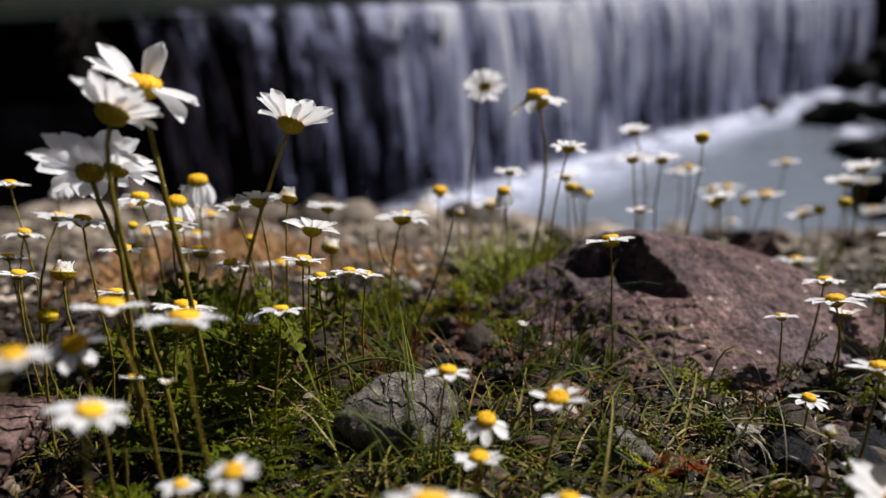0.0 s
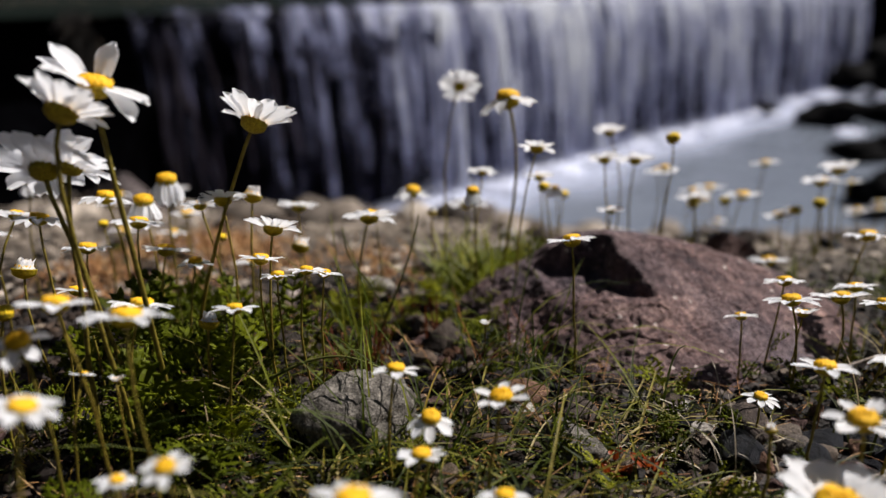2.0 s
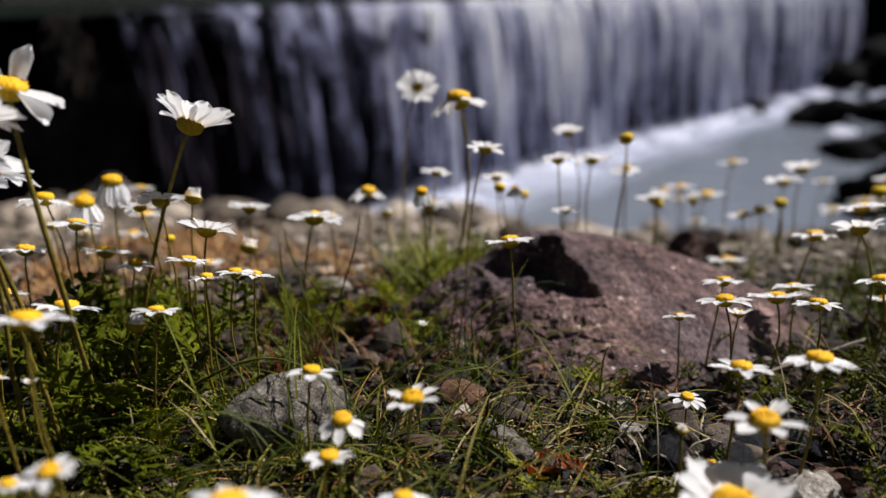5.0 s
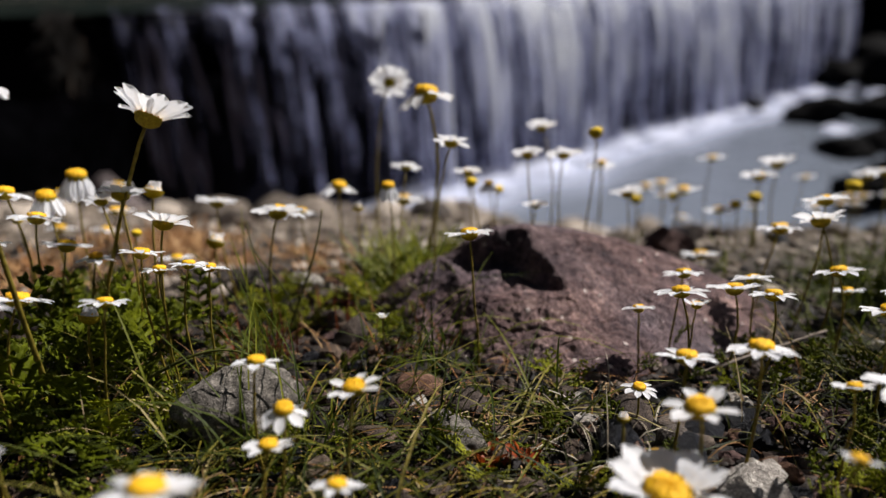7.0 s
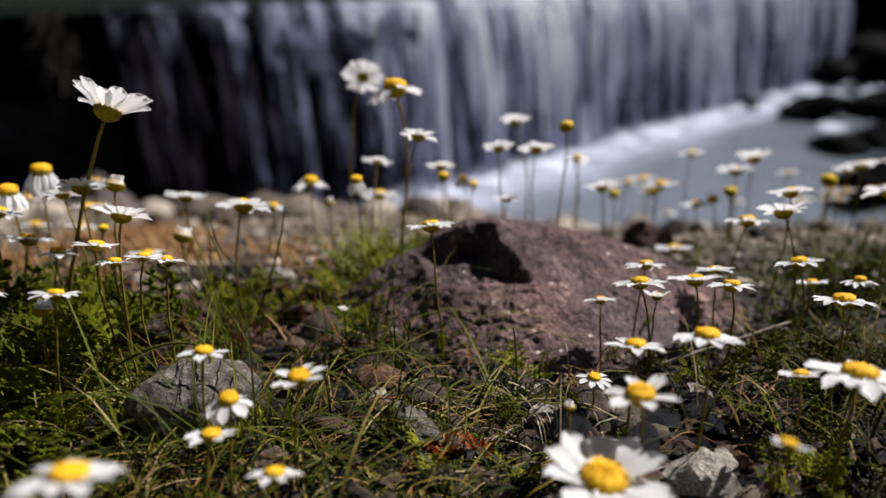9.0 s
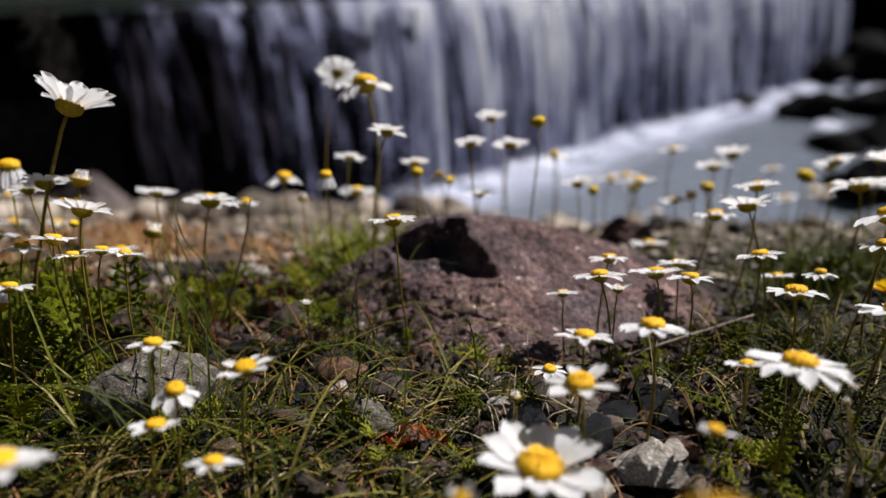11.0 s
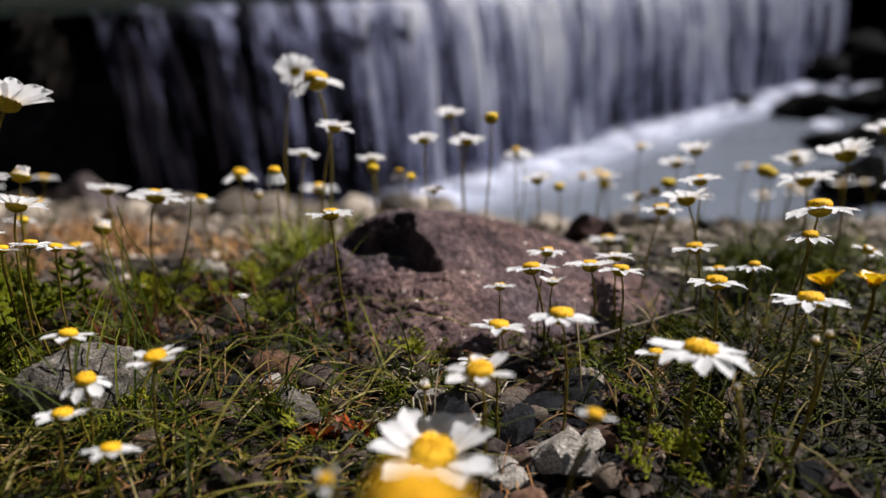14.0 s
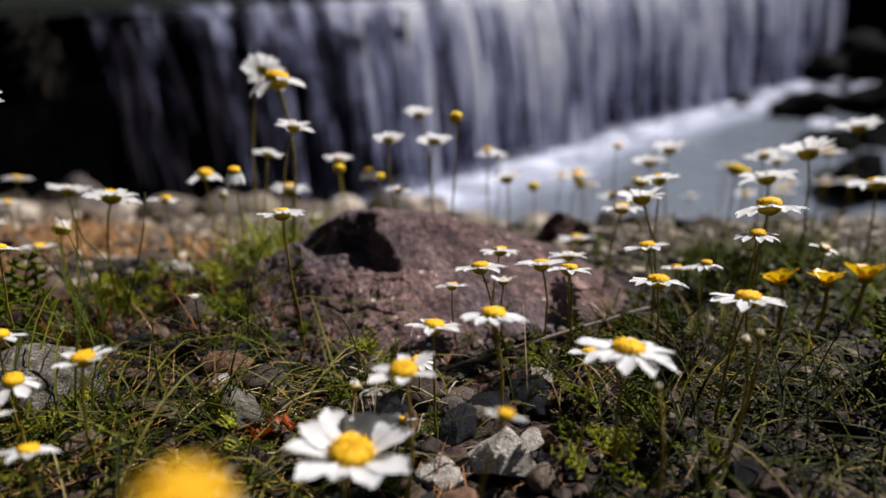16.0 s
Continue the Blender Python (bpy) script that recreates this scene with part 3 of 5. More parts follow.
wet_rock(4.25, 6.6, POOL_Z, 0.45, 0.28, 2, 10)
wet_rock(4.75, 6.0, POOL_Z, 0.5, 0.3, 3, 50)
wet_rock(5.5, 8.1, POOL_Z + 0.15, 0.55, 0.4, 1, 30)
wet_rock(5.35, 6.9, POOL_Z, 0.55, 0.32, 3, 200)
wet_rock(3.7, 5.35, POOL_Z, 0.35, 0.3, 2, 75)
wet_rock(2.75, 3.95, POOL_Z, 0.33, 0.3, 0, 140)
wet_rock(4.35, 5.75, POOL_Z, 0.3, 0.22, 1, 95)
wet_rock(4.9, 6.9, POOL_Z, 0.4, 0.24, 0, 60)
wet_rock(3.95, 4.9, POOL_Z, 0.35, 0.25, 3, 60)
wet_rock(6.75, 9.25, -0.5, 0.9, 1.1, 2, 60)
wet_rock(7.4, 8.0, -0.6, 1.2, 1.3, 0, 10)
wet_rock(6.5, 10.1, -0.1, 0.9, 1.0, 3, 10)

# stones of the bank that stand out by size or colour
GRANITE = rock_mesh("granite", GREY_ROCK, 61, 0.85, 0.14, 5, 0.0)
BROWN_MAT = stone_material("brown_stone", (0.022, 0.013, 0.012), (0.075, 0.045, 0.041), (0.17, 0.112, 0.102), 2.6, 0.85, 0.0, 14)
BROWN = rock_mesh("brown_stone", BROWN_MAT, 91, 0.55, 0.3, 5, 0.4)
SLATE_MAT = stone_material("slate", (0.002, 0.002, 0.003), (0.006, 0.0065, 0.009), (0.018, 0.019, 0.024), 2.2, 0.4, 0.0, 16, 0.12)
SLATE = [rock_mesh("slate", SLATE_MAT, 70 + k, 0.6, 0.07, 3, 0.5, False) for k in range(3)]
PALE_MAT = stone_material("pale_stone", (0.16, 0.14, 0.125), (0.33, 0.30, 0.27), (0.5, 0.47, 0.42), 2.0, 0.8, 0.0, 16)
PALE = [rock_mesh("pale_stone", PALE_MAT, 80 + k, 0.65, 0.1, 3, 0.5, False) for k in range(3)]
RUST_MAT = stone_material("rusty_stone", (0.04, 0.022, 0.016), (0.12, 0.066, 0.045), (0.22, 0.13, 0.09), 2.2, 0.85, 0.0, 16)
RUST = rock_mesh("rusty_stone", RUST_MAT, 90, 0.45, 0.2, 3, 0.4)
TAN = [rock_mesh("tan_stone", TAN_ROCK, 95 + k, 0.6, 0.25, 4, 0.4) for k in range(3)]

stone(-0.0165, 0.197, 0.0215, GRANITE, 1.0, 0.22, 20, "rounded grey granite stone among grass")
stone(0.1000, 0.181, 0.0095, SLATE[0], 0.9, 0.2, 40, "dark blue-black slate stone in the gravel")
stone(0.118, 0.176, 0.010, SLATE[1], 1.0, 0.25, 100, "dark slate stone beside pale pebbles")
stone(0.128, 0.190, 0.009, SLATE[2], 0.9, 0.25, 10, "dark slate stone beside pale pebbles")
stone(0.142, 0.196, 0.010, SLATE[0], 0.9, 0.25, 210, "dark slate stone in the gravel")
stone(0.108, 0.195, 0.009, STONES[2], 1.2, 0.15, 30, "upright brown-grey stone in the gravel")
stone(0.0925, 0.2115, 0.0058, PALE[0], 0.9, 0.15, 10, "small pale pebble at the boulder's foot")
stone(0.1385, 0.167, 0.0065, PALE[1], 0.8, 0.2, 60, "pale broken stone in the gravel")
stone(0.1300, 0.158, 0.0135, PALE[2], 0.85, 0.2, 150, "pale broken stone in the gravel")
stone(0.113, 0.158, 0.008, PALE[0], 0.8, 0.2, 250, "pale broken stone in the gravel")
PEBBLE_MAT = stone_material("smooth_pebble", (0.06, 0.05, 0.042), (0.12, 0.10, 0.085), (0.2, 0.165, 0.14), 1.5, 0.55, 0.7, 9)
PEBBLE = [rock_mesh("pebble", PEBBLE_MAT, 120 + k, 0.7, 0.06, 4, -0.1) for k in range(2)]
stone(0.1160, 0.1835, 0.0058, PEBBLE[0], 1.1, 0.1, 25, "smooth brown oval pebble among the slates", "pebble")
stone(0.1245, 0.1822, 0.0050, PEBBLE[1], 1.1, 0.1, 60, "smooth brown oval pebble among the slates", "pebble")
stone(0.1200, 0.1950, 0.0055, PEBBLE[1], 0.9, 0.1, 120, "smooth tan pebble among the slates", "pebble")
stone(0.0920, 0.1935, 0.0055, PALE[1], 0.9, 0.15, 200, "pale rough pebble in the gravel")
stone(0.1390, 0.1500, 0.0048, PEBBLE[0], 0.9, 0.1, 80, "smooth tan pebble in the gravel", "pebble")
stone(0.118, 0.142, 0.010, RUST, 0.8, 0.2, 70, "brownish flat stone in the gravel")
stone(0.0405, 0.216, 0.0105, RUST, 0.8, 0.15, 15, "flat rust-brown stone before the boulder")
stone(0.056, 0.207, 0.010, STONES[4], 0.7, 0.2, 60, "flat grey stone before the boulder")
stone(0.049, 0.187, 0.0125, GRANITE, 0.6, 0.25, 130, "flat grey speckled stone in the grass")
stone(0.027, 0.188, 0.009, STONES[1], 0.7, 0.25, 10, "grey stone half hidden by grass")
stone(-0.028, 0.226, 0.010, STONES[3], 0.8, 0.2, 80, "grey stone among feathery leaves")
stone(0.192, 0.252, 0.0145, STONES[5], 1.0, 0.2, 10, "rounded grey-brown stone beside the grass")
stone(-0.141, 0.178, 0.033, BROWN, 0.75, 0.22, 30, "brown rough stone at the foot of the daisies")
stone(-0.112, 0.140, 0.013, BROWN, 0.8, 0.3, 200, "brown rough stone under the daisies")
stone(-0.07, 0.30, 0.016, STONES[0], 0.9, 0.2, 40, "grey rounded stone on the bank")
stone(0.012, 0.262, 0.014, STONES[6], 0.8, 0.25, 70, "dark grey stone at the boulder's end")
stone(-0.005, 0.29, 0.013, STONES[7], 0.8, 0.25, 20, "grey stone on the bank")
stone(0.03, 0.275, 0.012, SLATE[1], 0.8, 0.25, 20, "dark stone at the boulder's end")
stone(0.203, 0.445, 0.019, BROWN, 1.1, 0.1, 160, "dark brown rounded stone behind the boulder")
stone(0.36, 0.80, 0.05, SLATE[2], 0.7, 0.3, 20, "dark round stone at the edge of the bank")
stone(-0.27, 1.75, 0.105, TAN[0], 0.6, 0.3, 10, "large tan stone at the edge of the bank")
stone(0.10, 1.72, 0.10, TAN[1], 0.6, 0.4, 80, "large tan stone at the edge of the bank")
stone(0.40, 1.65, 0.11, TAN[2], 0.5, 0.4, 150, "large tan stone at the edge of the bank")
stone(0.75, 1.70, 0.11, TAN[0], 0.6, 0.4, 210, "large tan stone at the edge of the bank")
stone(1.10, 1.75, 0.12, TAN[1], 0.6, 0.4, 300, "large tan stone at the edge of the bank")
POINTED = rock_mesh("pointed_boulder", stone_material("purple_grey_stone", (0.03, 0.025, 0.026), (0.085, 0.07, 0.07), (0.16, 0.13, 0.125), 2.0, 0.85, 0.0, 16), 97, 1.0, 0.16, 4, 0.5)
for v in POINTED.vertices:
    v.co.xy *= 1.15 - 0.75 * max(0.0, v.co.z)
    v.co.x += 0.12 * v.co.z
stone(-1.08, 2.22, 0.22, POINTED, 1.0, 0.12, 40, "pointed purple-grey boulder before the dark weir")
stone(-0.66, 1.85, 0.095, TAN[1], 0.6, 0.4, 20, "grey-brown stone on the lower bank")
stone(-1.30, 2.1, 0.11, TAN[0], 0.6, 0.4, 120, "grey-brown stone on the lower bank")


def scatter_stones():
    rng = random.Random(21)
    for k in range(100):
        y = 0.16 + 0.75 * rng.random() ** 1.5
        x = 0.06 + rng.uniform(-0.75, 0.85) * (0.12 + 0.62 * y)
        if 0.0 < x < 0.225 and 0.225 < y < 0.37:
            continue
        size = rng.uniform(0.004, 0.009) * (0.6 + 2.4 * max(0.0, y - 0.1))
        stone(x, y, size, PALE[k % 3] if k % 11 == 0 else SLATE[k % 3] if k % 5 == 0 else STONES[k % 9], rng.uniform(0.7, 1.1), 0.2, None, "small grey stone lying on the gravel bank", rng=rng)
    bm = bmesh.new()
    for k in range(70):
        y = 0.8 + 1.1 * rng.random()
        x = rng.uniform(-0.8, 0.95) * (0.1 + 0.75 * y)
        size = rng.uniform(0.02, 0.05)
        bmesh.ops.create_icosphere(bm, subdivisions=2, radius=1, matrix=pose(x, y, ground_z(x, y) + 0.2 * size, rng.uniform(-12, 12), rng.uniform(-12, 12), rng.uniform(0, 360)) @ Matrix.Diagonal((size, size * rng.uniform(0.7, 1.0), size * 0.6, 1)))
    for v in bm.verts:
        v.co += 0.012 * noise.noise_vector(v.co * 28)
    ob = new("lower_stones", from_bmesh("lower_stones", bm, FAR_GRAVEL))
    tagged(ob, "grey-brown stones strewn over the lower bank", "stones", kind="stuff")


scatter_stones()


def broken_stones():
    """Angular dark and brown stones lying close together where the grass is thin."""
    rng = random.Random(23)
    kinds = [rock_mesh("stone", m, 140 + k, 0.6 + 0.08 * (k % 3), 0.1, 3, 0.55, False) for k, m in enumerate((SLATE_MAT, SLATE_MAT, RUST_MAT, BROWN_MAT, STONE, STONE, PALE_MAT))]
    fields = [(0.085, 0.155, 0.150, 0.215, 46), (0.16, 0.215, 0.135, 0.2, 22), (0.0, 0.06, 0.20, 0.26, 22), (-0.05, 0.09, 0.13, 0.19, 24), (-0.06, 0.02, 0.24, 0.31, 22)]
    for x0, x1, y0, y1, count in fields:
        for k in range(count):
            mesh = kinds[rng.choice((0, 0, 1, 1, 2, 3, 3, 4, 5, 5, 6) if k % 9 == 0 else (0, 1, 1, 2, 3, 3, 4, 5))]
            stone(rng.uniform(x0, x1), rng.uniform(y0, y1), rng.uniform(0.0025, 0.0062), mesh, rng.uniform(0.7, 1.2), 0.15, None, "small angular broken stone on the dark gravel", rng=rng)


broken_stones()


def gravel():
    """All the small pebbles between the larger stones."""
    rng = random.Random(31)
    shapes = []
    for k in range(6):
        bm = bmesh.new()
        bmesh.ops.create_icosphere(bm, subdivisions=1, radius=1)
        shapes.append((np.array([v.co * (1 + 0.35 * noise.noise(v.co * 1.5 + Vector((k * 5, 0, 0)))) for v in bm.verts]), [tuple(v.index for v in f.verts) for f in bm.faces]))
        bm.free()
    verts, faces = [], []
    for k in range(11000):
        if k == 6200:
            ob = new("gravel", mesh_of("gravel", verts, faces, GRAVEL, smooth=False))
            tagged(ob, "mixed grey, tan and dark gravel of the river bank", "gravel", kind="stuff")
            verts, faces = [], []
        if k < 6200:
            y = 0.1 + 0.28 * rng.random()
            x = 0.07 + rng.uniform(-1, 1) * (0.10 + 0.62 * y)
            size = rng.uniform(0.0011, 0.0036)
        else:
            y = 0.33 + 1.55 * rng.random() ** 1.5
            x = rng.uniform(-0.85, 1.0) * (0.1 + 0.8 * y)
            size = rng.uniform(0.0015, 0.006) * (0.5 + y)
        v, f = shapes[k % 6]
        a = rng.uniform(0, 6.28)
        c, s = math.cos(a), math.sin(a)
        w = v * np.array([size, size * rng.uniform(0.6, 1), size * rng.uniform(0.45, 0.8)])
        base = len(verts)
        z = ground_z(x, y) + size * 0.25
        verts.extend((c * p[0] - s * p[1] + x, s * p[0] + c * p[1] + y, p[2] + z) for p in w)
        faces.extend(tuple(base + i for i in q) for q in f)
    for k in range(7500):
        # the bank goes on to both sides and behind
        x, y = 0.07 + rng.gauss(0, 1.5), 0.3 + rng.gauss(0, 1.2)
        size = rng.uniform(0.003, 0.014) * (1 + 0.8 * abs(x))
        if y > 2.4 + 0.4 * x:
            continue
        if y > 0 and abs(x - 0.07) < 0.14 + 0.8 * y or (abs(x) < 0.3 and y > -0.1):
            continue
        v, f = shapes[k % 6]
        base = len(verts)
        z = ground_z(x, y) + size * 0.25
        verts.extend((p[0] * size + x, p[1] * size * 0.8 + y, p[2] * size * 0.7 + z) for p in v)
        faces.extend(tuple(base + i for i in q) for q in f)
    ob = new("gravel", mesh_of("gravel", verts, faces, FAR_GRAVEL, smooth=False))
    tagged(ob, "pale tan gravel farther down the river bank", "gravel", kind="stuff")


gravel()


# ---- wooded far bank ----
def far_bushes():
    """Dark shrubs on the far river bank: heaps of small leaves on branches."""
    rng = random.Random(51)
    verts, faces = [], []
    for _ in range(60):
        s, out, r = rng.uniform(-12, 22), rng.uniform(-18, -12.5), rng.uniform(1.4, 3.4)
        c = along(s, out, 0.6 + 0.5 * r)
        for _ in range(5):
            a = rng.uniform(0, 6.28)
            tip = c + Vector((math.cos(a) * r * 0.7, math.sin(a) * r * 0.7, r * rng.uniform(0.7, 1.6)))
            v, f = tube([c - Vector((0, 0, 1)), c.lerp(tip, 0.5) + Vector((0, 0, 0.1)), tip], [0.06, 0.04, 0.01], 5)
            base = len(verts)
            verts.extend(v)
            faces.extend(tuple(base + i for i in q) for q in f)
        for _ in range(420):
            d = Vector((rng.gauss(0, 1), rng.gauss(0, 1), rng.gauss(0, 1))).normalized() * r * rng.uniform(0.45, 1.05)
            p = c + Vector((d.x, d.y, abs(d.z) * 1.3 - 0.6))
            e = rng.uniform(0.09, 0.2)
            u = Vector((rng.uniform(-1, 1), rng.uniform(-1, 1), rng.uniform(-1, 1))).normalized()
            w = u.orthogonal().normalized()
            base = len(verts)
            verts.extend([p - u * e * 1.6, p + w * e * 0.6, p + u * e * 1.6, p - w * e * 0.6])
            faces.append((base, base + 1, base + 2, base + 3))
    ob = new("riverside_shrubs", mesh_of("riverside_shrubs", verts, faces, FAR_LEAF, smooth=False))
    tagged(ob, "dark green shrubs along the far river bank", "shrubs", kind="stuff")


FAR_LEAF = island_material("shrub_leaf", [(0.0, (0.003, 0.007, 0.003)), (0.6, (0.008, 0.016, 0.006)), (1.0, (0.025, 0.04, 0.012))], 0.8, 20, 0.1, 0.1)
far_bushes()


# ---- daisies ----
def petal_mesh(seed):
    """Unit petal along +x from the disc's rim: two grooves, blunt toothed tip, thin as a petal is."""
    rng = random.Random(seed)
    rows, cols = 10, 5
    wide = rng.uniform(0.42, 0.52)
    curl = rng.uniform(-0.1, 0.06)
    top = []
    for i in range(rows):
        t = 1 - (1 - i / (rows - 1)) ** 1.5
        w = wide * (0.34 + 0.66 * math.sin(math.pi * min(1.0, 0.06 + 0.72 * t))) * math.sqrt(1 - 0.82 * (max(0, t - 0.72) / 0.28) ** 2)
        for j in range(cols):
            s = j / (cols - 1) * 2 - 1
            tip = (0.02 * (1 if j in (1, 3) else -0.6) if i == rows - 1 else 0)
            x = t + tip - 0.10 * s * s * t ** 4
            z = curl * t * t * 1.5 + 0.05 * math.sin(t * 3) + 0.02 * math.cos(s * 2 * math.pi) + 0.05 * s * s * rng.uniform(0.6, 1.2)
            top.append((x, s * w / 2, z))
    faces = []
    for i in range(rows - 1):
        for j in range(cols - 1):
            a = i * cols + j
            faces.append((a + 1, a + cols + 1, a + cols, a))
    return mesh_of("petal", top, faces, PETAL)


PETALS = [petal_mesh(k) for k in range(8)]


def disc_mesh(name, material, high, seed):
    """Unit disc: a dome raised into spirals of small florets."""
    spots = [(math.sqrt((k + 0.5) / 120), k * 2.39996) for k in range(120)]
    at = np.array([(r * math.cos(a), r * math.sin(a)) for r, a in spots])
    verts, faces, rings, sides = [(0, 0, high * 1.08)], [], 15, 48
    for i in range(1, rings + 1):
        r = i / rings
        for k in range(sides):
            a = 2 * math.pi * (k + 0.5 * (i % 2)) / sides
            x, y = r * math.cos(a), r * math.sin(a)
            near = float(np.sqrt(((at - (x, y)) ** 2).sum(1).min()))
            lift = 0.36 * max(0.0, 1 - (near / 0.075) ** 2) * (0.7 + 0.5 * r)
            z = high * math.sqrt(max(0.0, 1 - r * r)) * 0.95 + lift
            verts.append((x * (1 + 0.3 * lift), y * (1 + 0.3 * lift), z))
    low = len(verts)
    for k in range(sides):
        a = 2 * math.pi * k / sides
        verts.append((0.8 * math.cos(a), 0.8 * math.sin(a), -0.3))
    for k in range(sides):
        j = (k + 1) % sides
        faces.append((0, 1 + k, 1 + j))
        for i in range(rings - 1):
            faces.append((1 + i * sides + k, 1 + (i + 1) * sides + k, 1 + (i + 1) * sides + j, 1 + i * sides + j))
        faces.append((1 + (rings - 1) * sides + k, low + k, low + j, 1 + (rings - 1) * sides + j))
    faces.append(tuple(low + k for k in range(sides))[::-1])
    return mesh_of(name, verts, faces, material)


DISCS = [disc_mesh("disc", DISC, 0.5, 1), disc_mesh("disc", DISC, 0.68, 2)]
OLD_DISC = disc_mesh("disc", DISC_OLD, 0.72, 3)


def calyx_mesh():
    """Unit green cup under the disc, ribbed by overlapping bracts."""
    bm = bmesh.new()
    bmesh.ops.create_uvsphere(bm, u_segments=44, v_segments=16, radius=1.0)
    for v in bm.verts:
        a = math.atan2(v.co.y, v.co.x)
        row = 0.5 + 0.5 * math.sin(9 * v.co.z)
        rib = 0.11 * abs(math.sin(6.5 * a + (1.57 if row > 0.5 else 0))) + 0.09 * row
        v.co.z = v.co.z * (0.9 if v.co.z < 0 else 0.12)
        v.co.xy = v.co.xy * (0.95 + rib)
    return from_bmesh("calyx", bm, CALYX)


CALYX_MESH = calyx_mesh()


def leaf_mesh(seed, material, length=1.0):
    """Unit feathery leaf along +x: a midrib with pairs of forked thread-like lobes."""
    rng = random.Random(seed)
    verts, faces = [], []

    def sliver(a, b, w):
        d = (b - a).normalized()
        side = d.cross(Vector((0, 0, 1))).normalized() * w
        k = len(verts)
        mid = (a + b) / 2
        verts.extend([a - side * 0.6, a + side * 0.6, mid + side, b, mid - side, mid + Vector((0, 0, w * 0.8))])
        faces.extend([(k, k + 1, k + 5), (k + 1, k + 2, k + 5), (k + 2, k + 3, k + 5), (k + 3, k + 4, k + 5), (k + 4, k, k + 5), (k + 4, k + 3, k + 2, k + 1, k)])
    bend = rng.uniform(-0.5, -0.1)
    spine = lambda t: Vector((t, 0.1 * math.sin(3 * t + seed), bend * t * t + 0.3 * t))
    for i in range(6):
        sliver(spine(i / 6), spine((i + 1) / 6 + 0.02), 0.02)
    for i in range(1, 6):
        t = i / 5.3
        for side in (-1, 1):
            ln = 0.34 * math.sin(math.pi * (0.2 + 0.7 * t)) * rng.uniform(0.8, 1.2)
            p = spine(t)
            q = p + Vector((0.55, side * 0.8, rng.uniform(-0.1, 0.5))).normalized() * ln
            sliver(p, q, 0.045)
            for u in (0.6,):
                r = p.lerp(q, u)
                for k in (-1, 1):
                    sliver(r, r + Vector((0.7, side * 0.7 + k * 0.7, rng.uniform(-0.2, 0.5))).normalized() * ln * 0.55, 0.05)
    return mesh_of("leaf", verts, faces, material, smooth=False)


LEAVES = [leaf_mesh(k, LEAF) for k in range(5)]
YOUNG_LEAVES = [leaf_mesh(k + 30, YOUNG_LEAF) for k in range(3)]
RED_LEAVES = []
for k in range(3):
    RED_LEAVES.append(PETALS[k].copy())
    RED_LEAVES[k].name = "red_leaf"
    RED_LEAVES[k].materials[0] = RED_LEAF
RNG = random.Random(77)


def stalk(name, label, category, x, y, z, lx, ly, thick, group, leaves=2, reach=None):
    """The root of a flower: an empty on the ground, with its stem up to the head. Returns it and the head's pose."""
    h = z - max(ground_z(x, y), -0.3)
    dx, dy = (RNG.uniform(-0.12, 0.12) - 0.22 * lx) * h, (RNG.uniform(-0.08, 0.08) - 0.12 * ly) * h
    if reach:
        dx, dy = reach
    bx, by = x + dx, y + dy
    bz = ground_z(bx, by)
    root = new(name)
    root.empty_display_size = 0.01
    root.location = (bx, by, bz)
    tagged(root, label, category, group=group)
    top = Vector((x - bx, y - by, z - bz))
    up = Vector((lx, ly, 1)).normalized()
    neck = top - up * min(0.3 * top.length, 0.02)
    pts = []
    bow = Vector((RNG.uniform(-1, 1), RNG.uniform(-1, 1), 0)) * 0.08 * h
    for k in range(9):
        t = k / 8
        a = Vector((0.0, 0.0, -0.004)).lerp(neck, t) + Vector((RNG.uniform(-1, 1), RNG.uniform(-1, 1), 0)) * 0.0005
        b = neck.lerp(top - up * thick, t)
        pts.append(a.lerp(b, t * t) + bow * math.sin(math.pi * t))
    me = mesh_of("stem", *tube(pts, [thick * (1.15 - 0.3 * k / 8) for k in range(9)], 7), STEM)
    stem = part("stem", me, root)
    for k in range(leaves):
        t = RNG.uniform(0.03, 0.22)
        p = Vector((0, 0, 0)).lerp(neck, t)
        s = RNG.uniform(0.006, 0.011)
        part("leaf", LEAVES[k % 5], stem, Matrix.Translation(p) @ pose(0, 0, 0, RNG.uniform(-30, 30), -RNG.uniform(15, 50), RNG.uniform(0, 360)) @ Matrix.Scale(s, 4))
    head = Matrix.Translation(top) @ up.to_track_quat("Z", "Y").to_matrix().to_4x4() @ pose(0, 0, 0, 0, 0, RNG.uniform(0, 360))
    return root, head


